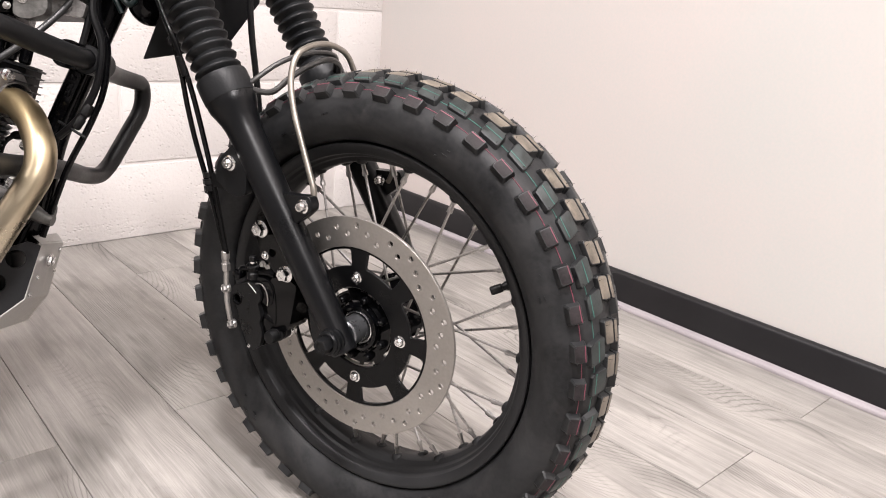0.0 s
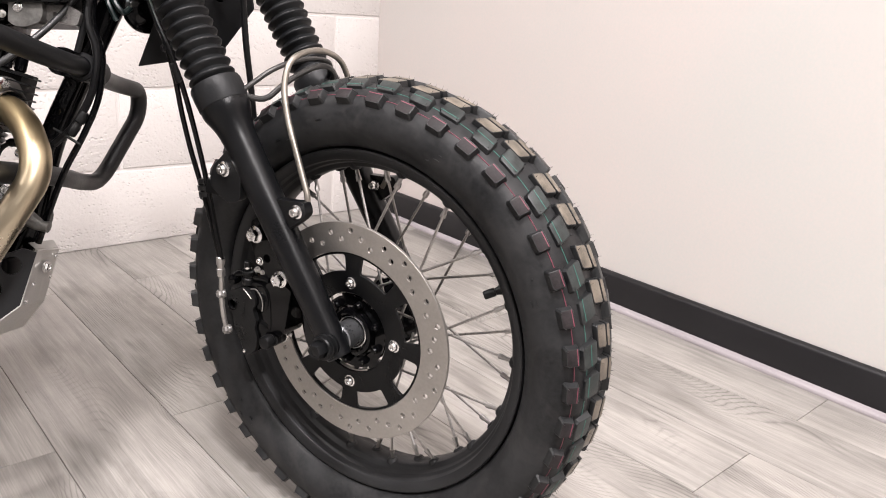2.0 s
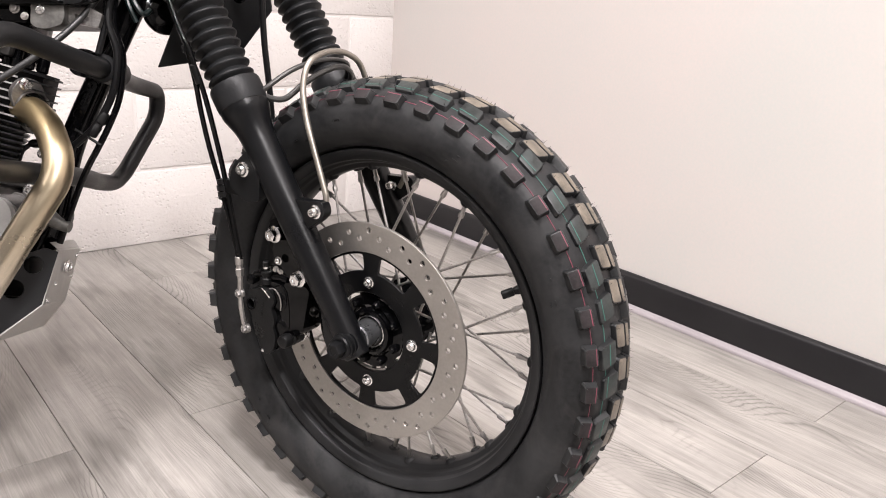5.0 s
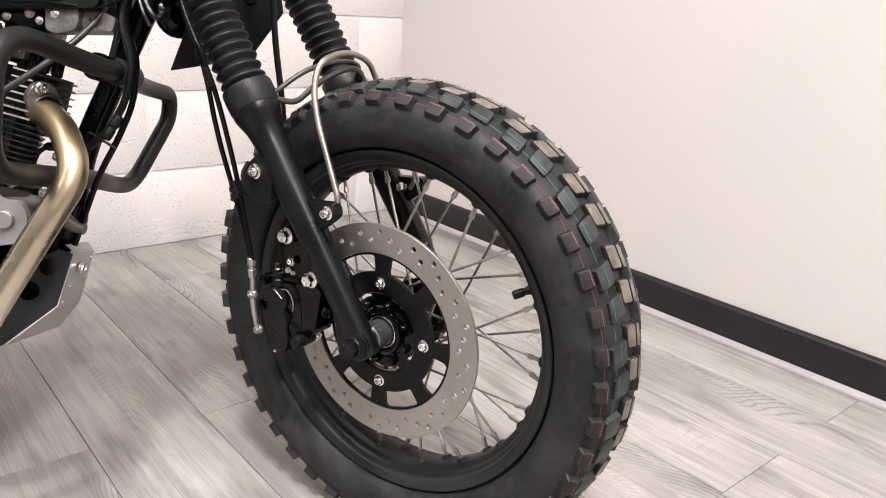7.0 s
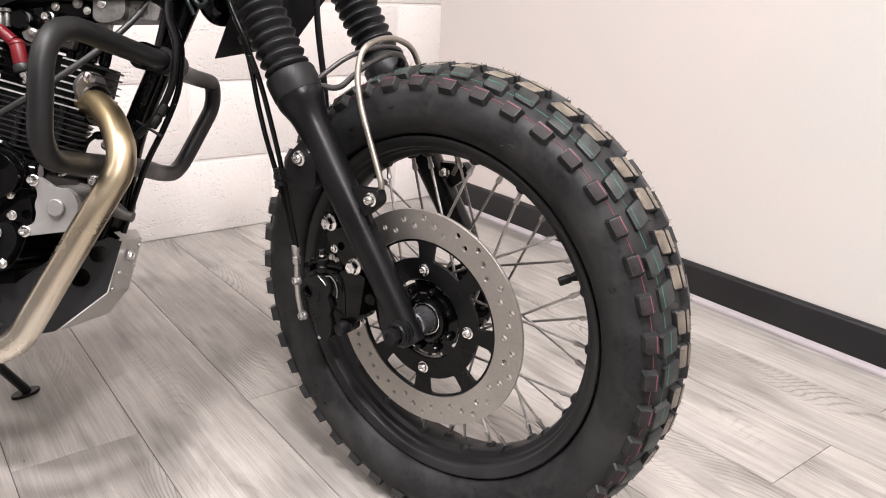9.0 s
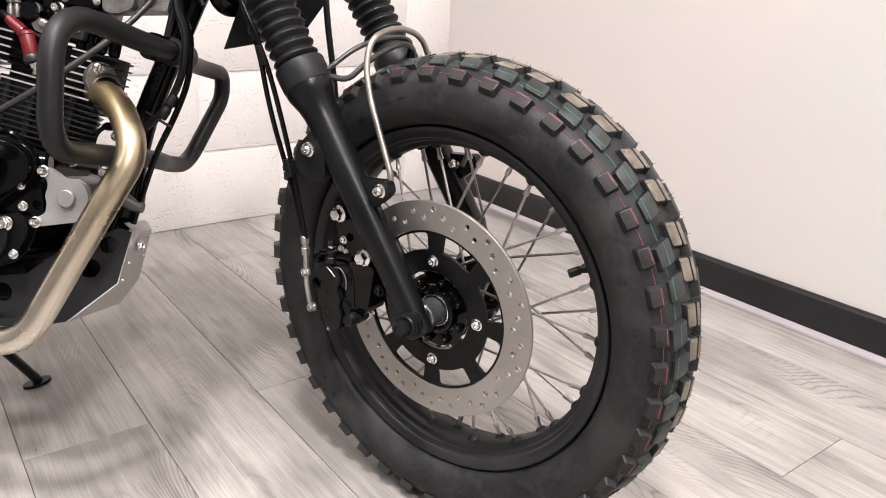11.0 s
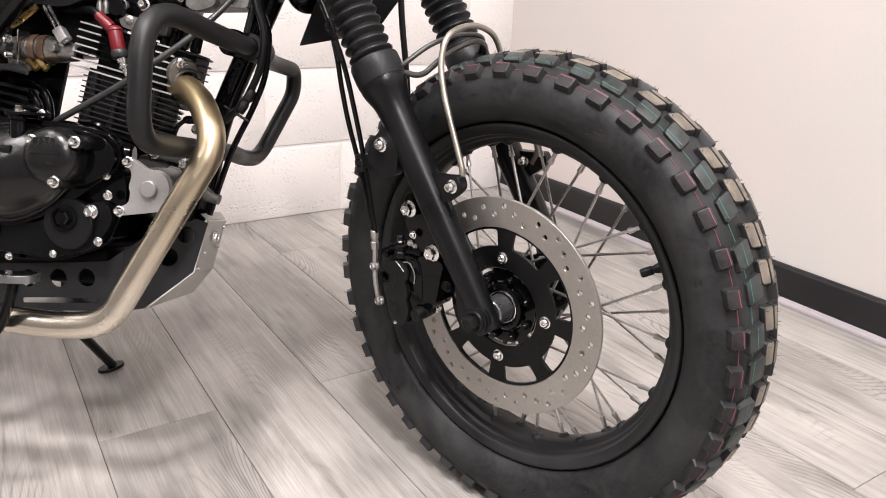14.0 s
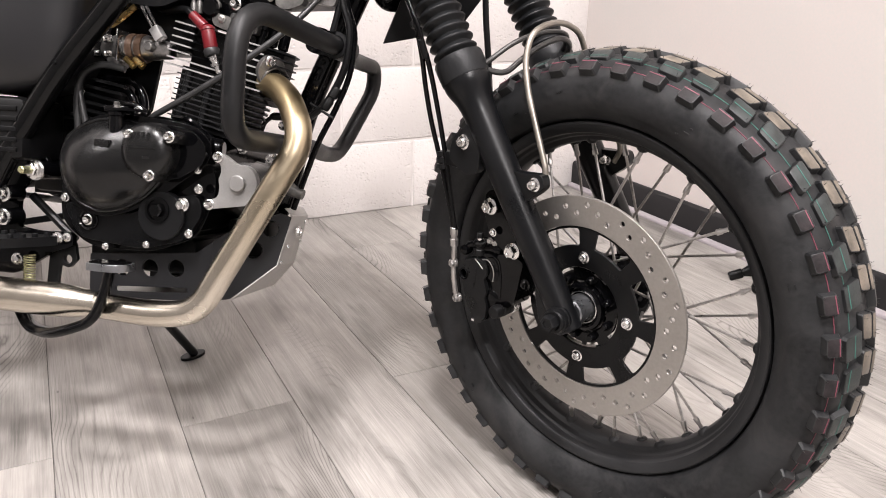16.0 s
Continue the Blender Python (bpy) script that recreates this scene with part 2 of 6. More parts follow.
def plank_wood():
    """Grey-washed oak laminate: long grain, cathedral rings and soft blotches, shifted from plank to plank."""
    m = bpy.data.materials.new("grey_oak_laminate")
    m.use_nodes = True
    n, links = m.node_tree.nodes, m.node_tree.links
    p = n["Principled BSDF"]

    def math_node(op, a, b):
        k = n.new("ShaderNodeMath")
        k.operation = op
        for i, v in enumerate((a, b)):
            if isinstance(v, (int, float)):
                k.inputs[i].default_value = v
            else:
                links.new(v, k.inputs[i])
        return k.outputs[0]

    place, info, shift = n.new("ShaderNodeTexCoord"), n.new("ShaderNodeObjectInfo"), n.new("ShaderNodeVectorMath")
    shift.operation = "MULTIPLY_ADD"
    links.new(info.outputs["Random"], shift.inputs[0])
    shift.inputs[1].default_value = (0.83, 41.0, 0)
    links.new(place.outputs["Object"], shift.inputs[2])

    def stretched(x, y):
        v = n.new("ShaderNodeVectorMath")
        v.operation = "MULTIPLY"
        v.inputs[1].default_value = (x, y, 1)
        links.new(shift.outputs[0], v.inputs[0])
        return v.outputs[0]

    def noise_node(vector, scale, detail, rough=0.55):
        t = n.new("ShaderNodeTexNoise")
        t.inputs["Scale"].default_value, t.inputs["Detail"].default_value, t.inputs["Roughness"].default_value = scale, detail, rough
        links.new(vector, t.inputs["Vector"])
        return t.outputs["Fac"]

    # growth rings: close lines along the plank, bent by slow noise into loops and cathedrals
    apart = n.new("ShaderNodeSeparateXYZ")
    links.new(shift.outputs[0], apart.inputs[0])
    warp = noise_node(stretched(4.6, 1.5), 1.0, 1.6, 0.35)
    wobble = noise_node(stretched(70, 9), 1.0, 3, 0.6)
    phase = math_node("ADD", math_node("MULTIPLY", apart.outputs["X"], 125.0), math_node("ADD", math_node("MULTIPLY", warp, 58.0), math_node("MULTIPLY", wobble, 0.9)))
    rings = math_node("FRACT", phase, 0)
    ring = math_node("POWER", math_node("ABSOLUTE", math_node("SUBTRACT", math_node("MULTIPLY", rings, 2.0), 1.0), 0), 4.5)
    ring_amount = n.new("ShaderNodeMapRange")
    links.new(noise_node(stretched(5.5, 2.4), 1.0, 2), ring_amount.inputs[0])
    ring_amount.inputs[1].default_value, ring_amount.inputs[2].default_value = 0.5, 0.68
    ring_amount.inputs[3].default_value, ring_amount.inputs[4].default_value = 0.04, 1.0
    fibre = noise_node(stretched(430, 8), 1.0, 5, 0.7)
    streak = noise_node(stretched(75, 2.6), 1.0, 4, 0.65)
    blotch = noise_node(stretched(5.5, 3.0), 1.0, 4, 0.6)
    soft = math_node("MULTIPLY", math_node("MULTIPLY", ring, -0.36), ring_amount.outputs[0])
    spots, spot = n.new("ShaderNodeTexVoronoi"), n.new("ShaderNodeMapRange")
    spots.inputs["Scale"].default_value = 1.0
    links.new(stretched(14, 6), spots.inputs["Vector"])
    links.new(spots.outputs["Distance"], spot.inputs[0])
    spot.inputs[1].default_value, spot.inputs[2].default_value, spot.inputs[3].default_value, spot.inputs[4].default_value = 0.008, 0.035, -0.4, 0.0
    soft = math_node("ADD", soft, spot.outputs[0])
    total = math_node("ADD", math_node("MULTIPLY", fibre, 0.47), math_node("ADD", math_node("MULTIPLY", streak, 0.42), math_node("ADD", soft, math_node("ADD", math_node("MULTIPLY", blotch, 0.5), 0.125))))
    smudge = n.new("ShaderNodeMapRange")
    links.new(noise_node(stretched(11, 2.2), 1.0, 3, 0.6), smudge.inputs[0])
    smudge.inputs[1].default_value, smudge.inputs[2].default_value, smudge.inputs[3].default_value, smudge.inputs[4].default_value = 0.53, 0.72, 0.0, -0.27
    total = math_node("ADD", total, smudge.outputs[0])
    total = math_node("ADD", total, math_node("MULTIPLY", math_node("SUBTRACT", info.outputs["Random"], 0.35), 0.14))
    ramp = n.new("ShaderNodeValToRGB")
    e = ramp.color_ramp.elements
    e[0].position, e[0].color = 0.5, (0.1, 0.092, 0.084, 1)
    e[1].position, e[1].color = 1.0, (0.395, 0.37, 0.345, 1)
    mid = e.new(0.76)
    mid.color = (0.238, 0.2235, 0.207, 1)
    links.new(total, ramp.inputs[0])
    links.new(ramp.outputs[0], p.inputs["Base Color"])
    gloss = n.new("ShaderNodeMapRange")
    links.new(fibre, gloss.inputs[0])
    gloss.inputs[3].default_value, gloss.inputs[4].default_value = 0.36, 0.56
    links.new(gloss.outputs[0], p.inputs["Roughness"])
    relief = n.new("ShaderNodeBump")
    relief.inputs["Strength"].default_value, relief.inputs["Distance"].default_value = 0.25, 0.0006
    links.new(fibre, relief.inputs["Height"])
    links.new(relief.outputs[0], p.inputs["Normal"])
    return m


BLOCK, PLANK = block_paint(), plank_wood()


def glowing(name, colour, strength):
    m = bpy.data.materials.new(name)
    m.use_nodes = True
    p = m.node_tree.nodes["Principled BSDF"]
    p.inputs["Base Color"].default_value = (0.8, 0.8, 0.8, 1)
    p.inputs["Emission Color"].default_value, p.inputs["Emission Strength"].default_value = (*colour, 1), strength
    return m


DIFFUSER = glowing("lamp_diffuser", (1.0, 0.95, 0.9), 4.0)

# ---- building helpers ----
WORLD = {}


def thing(name, place, label, category, group="", kind=""):
    ob = tagged(new(name), label, category, group, kind)
    ob.location = place
    WORLD[ob] = Matrix.Translation(place)
    return ob


def link(name, me, parent, m, label=""):
    ob = new(name, me)
    WORLD[ob] = m
    if parent:
        ob.parent, ob.matrix_parent_inverse = parent, WORLD[parent].inverted()
    ob.matrix_basis = m
    if label:
        ob["label"] = label
    return ob


def finish(name, bm, mats, angle=35):
    bmesh.ops.recalc_face_normals(bm, faces=bm.faces[:])
    me = bpy.data.meshes.new(name)
    bm.to_mesh(me)
    bm.free()
    for m in mats if isinstance(mats, (list, tuple)) else [mats]:
        me.materials.append(m)
    me.shade_smooth()
    me.set_sharp_from_angle(angle=radians(angle))
    return me


def part(name, bm, mat, parent, label="", m=Matrix(), bevel=0.0, angle=35):
    ob = link(name, finish(name, bm, mat, angle), parent, m, label)
    if bevel:
        k = ob.modifiers.new("edge", "BEVEL")
        k.width, k.segments, k.limit_method, k.angle_limit = bevel, 2, "ANGLE", radians(40)
    return ob


def axis(place, way, spin=0.0):
    """A frame at place whose z runs along way."""
    return Matrix.Translation(place) @ Vector(way).to_track_quat("Z", "Y").to_matrix().to_4x4() @ Matrix.Rotation(radians(spin), 4, "Z")


def lathe(bm, profile, m, seg=32, closed=False, mat=0):
    """Turns a profile of (radius, height) round the z of m."""
    rings = []
    for rad, h in profile:
        if rad < 1e-6:
            rings.append([bm.verts.new(m @ Vector((0, 0, h)))])
        else:
            rings.append([bm.verts.new(m @ Vector((rad * math.cos(a), rad * math.sin(a), h))) for a in (2 * math.pi * i / seg for i in range(seg))])
    pairs = list(zip(rings, rings[1:])) + ([(rings[-1], rings[0])] if closed else [])
    for a, b in pairs:
        for i in range(seg):
            j = (i + 1) % seg
            q = [a[i % len(a)], a[j % len(a)], b[j % len(b)], b[i % len(b)]]
            q = [v for k, v in enumerate(q) if v not in q[:k]]
            if len(q) > 2:
                bm.faces.new(q).material_index = mat
    return bm


def rod(bm, p, q, r0, r1=None, seg=12, round_end=0.0):
    """A solid round bar from p to q."""
    p, q = Vector(p), Vector(q)
    h, r1, e = (q - p).length, r0 if r1 is None else r1, round_end
    return lathe(bm, [(0, 0), (r0 - e, 0), (r0, e), (r1, h - e), (r1 - e, h), (0, h)], axis(p, q - p), seg)


def rounded(points, radius, steps=5):
    """A polyline with its corners turned into bends, all alike or each of its own length."""
    pts = [Vector(p) for p in points]
    out = [pts[0]]
    each = radius if isinstance(radius, list) else [radius] * len(pts)
    for a, b, c, r in zip(pts, pts[1:], pts[2:], each):
        u, v = (a - b), (c - b)
        d = min(r, u.length * 0.48, v.length * 0.48)
        s, e = b + u.normalized() * d, b + v.normalized() * d
        for i in range(steps + 1):
            t = i / steps
            out.append(s * (1 - t) ** 2 + b * 2 * t * (1 - t) + e * t * t)
    return out + [pts[-1]]


def tube(bm, points, radius, bend=0.03, seg=12, steps=5, mat=0, wide=1.0):
    """A round tube swept along a bent line; radius may be a pair (start, end)."""
    line = rounded(points, bend, steps) if len(points) > 2 else [Vector(p) for p in points]
    r0, r1 = radius if isinstance(radius, tuple) else (radius, radius)
    side, rings = None, []
    for i, p in enumerate(line):
        way = (line[min(i + 1, len(line) - 1)] - line[max(i - 1, 0)]).normalized()
        if side is None:
            side = way.orthogonal().normalized()
        side = (side - way * side.dot(way)).normalized()
        other, r = way.cross(side), r0 + (r1 - r0) * i / (len(line) - 1)
        rings.append([bm.verts.new(p + side * r * math.cos(a) + other * r * wide * math.sin(a)) for a in (2 * math.pi * k / seg for k in range(seg))])
    for a, b in zip(rings, rings[1:]):
        for k in range(seg):
            bm.faces.new([a[k], a[(k + 1) % seg], b[(k + 1) % seg], b[k]]).material_index = mat
    bm.faces.new(rings[0][::-1]).material_index = mat
    bm.faces.new(rings[-1]).material_index = mat
    return bm


from mathutils.geometry import delaunay_2d_cdt


def inside(p, ring):
    hit = False
    for (x0, y0), (x1, y1) in zip(ring, ring[1:] + ring[:1]):
        if (y0 > p[1]) != (y1 > p[1]) and p[0] < (x1 - x0) * (p[1] - y0) / (y1 - y0) + x0:
            hit = not hit
    return hit


def plate(bm, outer, holes, m, low, high, mat=0):
    """A flat piece with openings cut through it, between two heights of m's z."""
    loops = [list(map(tuple, outer))] + [list(map(tuple, h)) for h in holes]
    pts, edges = [], []
    for loop in loops:
        k = len(pts)
        pts += [Vector(p) for p in loop]
        edges += [(k + i, k + (i + 1) % len(loop)) for i in range(len(loop))]
    vs, es, fs, *_ = delaunay_2d_cdt(pts, edges, [], 0, 1e-7)
    keep = []
    for f in fs:
        c = sum((vs[i] for i in f), Vector((0, 0))) / len(f)
        if inside(c, loops[0]) and not any(inside(c, h) for h in loops[1:]):
            keep.append(f)
    top = [bm.verts.new(m @ Vector((v[0], v[1], high))) for v in vs]
    bot = [bm.verts.new(m @ Vector((v[0], v[1], low))) for v in vs]
    count = {}
    for f in keep:
        bm.faces.new([top[i] for i in f]).material_index = mat
        bm.faces.new([bot[i] for i in reversed(f)]).material_index = mat
        for a, b in zip(f, f[1:] + f[:1]):
            count.setdefault(frozenset((a, b)), []).append((a, b))
    for uses in count.values():
        if len(uses) == 1:
            a, b = uses[0]
            bm.faces.new([top[b], top[a], bot[a], bot[b]]).material_index = mat
    for v in [v for v in top + bot if not v.link_faces]:
        bm.verts.remove(v)
    return bm


def circle(x, y, r, seg=20, a0=0.0):
    return [(x + r * math.cos(a0 + 2 * math.pi * i / seg), y + r * math.sin(a0 + 2 * math.pi * i / seg)) for i in range(seg)]


def soft(points, radius, steps=4):
    """A closed outline with rounded corners."""
    n, out = len(points), []
    for i in range(n):
        a, b, c = (Vector(points[(i + k) % n]) for k in (-1, 0, 1))
        u, v = a - b, c - b
        d = min(radius, u.length * 0.45, v.length * 0.45)
        s, e = b + u.normalized() * d, b + v.normalized() * d
        out += [tuple(s * (1 - t) ** 2 + b * 2 * t * (1 - t) + e * t * t) for t in (k / steps for k in range(steps + 1))]
    return out


def sector(r0, r1, a0, a1, steps=6):
    arc = [a0 + (a1 - a0) * i / steps for i in range(steps + 1)]
    return [(r1 * math.cos(a), r1 * math.sin(a)) for a in arc] + [(r0 * math.cos(a), r0 * math.sin(a)) for a in reversed(arc)]


def box(bm, low, high, m=Matrix(), bevel=0.0):
    vs = [bm.verts.new(m @ Vector((x, y, z))) for x in (low[0], high[0]) for y in (low[1], high[1]) for z in (low[2], high[2])]
    fs = [bm.faces.new([vs[i] for i in q]) for q in ((0, 1, 3, 2), (4, 6, 7, 5), (0, 4, 5, 1), (2, 3, 7, 6), (0, 2, 6, 4), (1, 5, 7, 3))]
    if bevel:
        es = list({e for f in fs for e in f.edges})
        bmesh.ops.bevel(bm, geom=es, offset=bevel, segments=2, affect="EDGES", profile=0.5)
    return bm


def hex_bolt(bm, place, way, r, h, spin=0.0, flange=1.3, socket=False):
    """A bolt head with a washer flange, seen end on; socket: a button head with a hex recess."""
    m = axis(place, way, spin)
    lathe(bm, [(0, 0), (r * flange, 0), (r * flange, h * 0.22), (r * 1.02, h * 0.34), (0, h * 0.34)], m, 18)
    if socket:
        lathe(bm, [(0, h * 0.3), (r, h * 0.3), (r * 0.96, h * 0.7), (r * 0.72, h), (r * 0.5, h), (r * 0.5, h * 0.55), (0, h * 0.55)], m, 18)
    else:
        lathe(bm, [(r * 0.98, h * 0.3), (r * 0.98, h * 0.9), (r * 0.8, h), (r * 0.45, h), (r * 0.4, h * 0.88), (0, h * 0.88)], m, 6)
    return bm


def frame_matrix(origin, yaw, lean):
    """x ahead, y to the left, z up; lean: degrees to its right."""
    a, b = radians(yaw), radians(lean)
    ahead = Vector((math.cos(a), math.sin(a), 0))
    flat = Vector((ahead.y, -ahead.x, 0))
    left = -(flat * math.cos(b) - Vector((0, 0, 1)) * math.sin(b))
    up = ahead.cross(left)
    m = Matrix((ahead, left, up)).transposed().to_4x4()
    m.translation = origin
    return m


SIDE = Matrix(((1, 0, 0, 0), (0, 0, -1, 0), (0, 1, 0, 0), (0, 0, 0, 1)))  # flat outlines in x, z; heights run to the right-hand side


def side(y=0.0):
    return Matrix.Translation((0, y, 0)) @ SIDE


# ---- the room ----
PLANK_W, PLANK_L, PLANK_X, PLANK_Y = 0.18, 1.31, -0.0175, -0.94
floor = tagged(link("floor", finish("floor", box(bmesh.new(), (ROOM_X, ROOM_Y, -0.12), (0.06, 0.0, -0.002)), GAP), None, Matrix()), "grey wood-effect laminate plank floor", "floor", kind="structure")
wall_left = tagged(link("wall_north", finish("wall_north", box(bmesh.new(), (ROOM_X, 0.0028, -0.12), (0.2, 0.2, ROOM_H)), MORTAR), None, Matrix()), "white painted concrete block wall", "wall", kind="structure")
TURN_WALL = pose(0.009, 0, 0, 0, 0, -1.55)
tagged(link("wall_east", finish("wall_east", box(bmesh.new(), (0, -5.1, -0.12), (0.12, 0.0, ROOM_H)), PLASTER), None, TURN_WALL), "smooth warm white plastered wall", "wall", kind="structure")
tagged(link("wall_south", finish("wall_south", box(bmesh.new(), (ROOM_X, ROOM_Y - 0.12, -0.12), (0.0, ROOM_Y, ROOM_H)), REAR_PAINT), None, Matrix()), "plain mid grey wall behind the camera", "wall", kind="structure")
tagged(link("wall_west", finish("wall_west", box(bmesh.new(), (ROOM_X - 0.12, ROOM_Y - 0.12, -0.12), (ROOM_X, 0.2, ROOM_H)), REAR_PAINT), None, Matrix()), "plain mid grey side wall", "wall", kind="structure")
tagged(link("ceiling", finish("ceiling", box(bmesh.new(), (ROOM_X - 0.12, ROOM_Y - 0.12, ROOM_H), (0.3, 0.2, ROOM_H + 0.1)), CEILING), None, Matrix()), "plain white ceiling", "ceiling", kind="structure")


def skirting():
    bm = bmesh.new()
    plate(bm, [(0, 0), (-0.014, 0), (-0.014, 0.078), (-0.011, 0.084), (-0.006, 0.087), (0, 0.087)], [], Matrix.Translation((-0.0005, 0, 0)) @ Matrix.Rotation(radians(90), 4, "X"), 0.004, 5.0)
    tagged(part("baseboard", bm, SKIRT, None, m=TURN_WALL), "black painted skirting board", "skirting", kind="structure")
    bm = bmesh.new()
    quad = [(-0.0145, 0.0005), (-0.0285, 0.0005), (-0.0285, 0.004)] + [(-0.0145 - 0.014 * math.cos(a), 0.004 + 0.0095 * math.sin(a)) for a in (radians(k * 18) for k in range(1, 6))]
    plate(bm, quad, [], Matrix.Rotation(radians(90), 4, "X"), 0.004, 5.0)
    tagged(part("trim", bm, BEAD, None, m=TURN_WALL), "pale beading along the skirting board", "trim", kind="structure")


skirting()


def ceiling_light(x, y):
    lamp = thing("ceiling_light", (x, y, ROOM_H), "square white ceiling panel light, out of view, switched on", "ceiling light", "ceiling panel lights")
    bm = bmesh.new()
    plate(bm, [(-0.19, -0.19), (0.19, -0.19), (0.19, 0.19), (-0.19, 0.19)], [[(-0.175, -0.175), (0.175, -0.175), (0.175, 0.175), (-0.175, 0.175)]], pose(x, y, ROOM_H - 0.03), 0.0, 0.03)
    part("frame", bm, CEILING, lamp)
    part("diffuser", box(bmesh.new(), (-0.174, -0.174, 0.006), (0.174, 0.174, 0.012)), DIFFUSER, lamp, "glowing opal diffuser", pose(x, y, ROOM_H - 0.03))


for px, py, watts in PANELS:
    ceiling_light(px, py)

# ---- the motorcycle: frames of its front wheel and of its body ----
HUB = Vector((-0.9831, -1.3442, 0.2978))
WHEEL = frame_matrix(HUB, -72.75, 0.53)
BIKE = frame_matrix((-0.9964, -1.3012, 0.2978), -39.4, -14.0)
bike = thing("motorcycle", (HUB.x, HUB.y, 0), "black scrambler motorcycle with knobbly tyres on its side stand", "motorcycle")
RIGHT = Vector((0, -1, 0))


def tyre():
    half = [(0.2205, 0.029), (0.2228, 0.0312), (0.2242, 0.0365), (0.2252, 0.0405), (0.227, 0.0432), (0.231, 0.0466), (0.235, 0.0497), (0.2395, 0.0525), (0.2505, 0.0565), (0.2625, 0.0565), (0.2725, 0.0535), (0.2815, 0.047), (0.288, 0.0365), (0.292, 0.023), (0.2935, 0.008)]
    bm = bmesh.new()
    lathe(bm, [(r, h) for r, h in half] + [(r, -h) for r, h in reversed(half)] + [(0.214, -0.03), (0.214, 0.03)], SIDE, 128, closed=True)
    body = part("tyre", bm, TYRE, bike, "new black knobbly tyre", WHEEL)
    # moulded marks on the sidewall, too worn to read
    bm = bmesh.new()
    dice = random.Random(5)
    marks = [(a0 + dice.uniform(0, span), dice.uniform(0.243, 0.262), dice.uniform(0.0015, 0.009), 0.0005) for a0, span, count in ((46, 34, 9), (92, 24, 3), (-48, 22, 5), (150, 22, 3), (-125, 24, 4)) for k in range(count)]
    for a, r, long, wide in marks:
        m = Matrix.Rotation(radians(-(90 - a)), 4, "Y") @ Matrix.Translation((0, -0.0561, r)) @ Matrix.Rotation(radians(dice.choice((90, 90, 84, 97, 88, 60))), 4, "Y")
        box(bm, (-wide, -0.0012, -long / 2), (wide, 0.002, long / 2), m)
    tagged(part("moulded_mark", bm, TYRE, body, m=WHEEL), kind="stuff")
    # painted lines round the carcass, and the blocks
    for y, r, mat, nm in ((0.0445, 0.2834, PINK, "pink_line"), (0.0275, 0.2908, GREEN, "green_line")):
        bm = bmesh.new()
        lathe(bm, [(r - 0.0004, y + 0.0006), (r + 0.0002, y + 0.0005), (r + 0.0002, y - 0.0005), (r - 0.0004, y - 0.0006)], SIDE, 128, closed=True)
        part(nm, bm, mat, body, nm.replace("_", " ") + " painted round the tread", WHEEL)

    def block(wide, long, tall, stripe, at, skew, crown=None, split=None):
        """One tread block: flared foot, flat top, worn edges, a painted line and moulding hairs. x along the tread, y across, z out."""
        bm = bmesh.new()
        halves = [(0.0, wide)]
        if split is not None:  # a narrow groove along the block
            halves = [((split - wide / 2) / 2 - 0.0004, wide / 2 + split - 0.0008), ((split + wide / 2) / 2 + 0.0004, wide / 2 - split - 0.0008)]
        for mid, across_ in halves:
            rows = []
            for s, inset, z in ((1.26, 0.0, -0.004), (1.06, 0.0, tall * 0.4), (1.0, 0.0, tall * 0.9), (1.0, 0.0003, tall * 0.965), (1.0, 0.001, tall)):
                w, q = across_ / 2 * (s if split is None else 1.0) - inset, long / 2 * s - inset
                ring = [(-q, -w * 0.8), (-q * 0.82, -w), (q * 0.82, -w), (q, -w * 0.8), (q, w * 0.8), (q * 0.82, w), (-q * 0.82, w), (-q, w * 0.8)]
                rows.append([bm.verts.new((x + skew * (y + mid), y + mid, z)) for x, y in ((x, y * (1.08 if stripe is PINK and y < 0 and s > 1.2 else 1.0)) for x, y in ring)])
            for a, b in zip(rows, rows[1:]):
                for i in range(8):
                    bm.faces.new([a[i], a[(i + 1) % 8], b[(i + 1) % 8], b[i]])
            bm.faces.new(rows[-1]).material_index = 2
        if stripe:
            box(bm, (-long * 0.46, at - 0.0005, tall - 0.0002), (long * 0.46, at + 0.0005, tall + 0.00025))
            for f in bm.faces[-6:]:
                f.material_index = 1
        for hx, hy in ((-0.4, -0.4), (0.38, 0.4), (0.42, -0.38)):
            x, y, lean = hx * long, hy * wide, 0.0014 * (1 if hx > 0 else -1)
            a = [bm.verts.new((x + 0.0004 * math.cos(t), y + 0.0004 * math.sin(t), tall - 0.0004)) for t in (0, 2.1, 4.2)]
            tip = bm.verts.new((x + lean, y, tall + 0.0048))
            for i in range(3):
                bm.faces.new([a[i], a[(i + 1) % 3], tip])
        return finish("tread_block", bm, [TREAD, stripe or TREAD, crown or TREAD], 30)

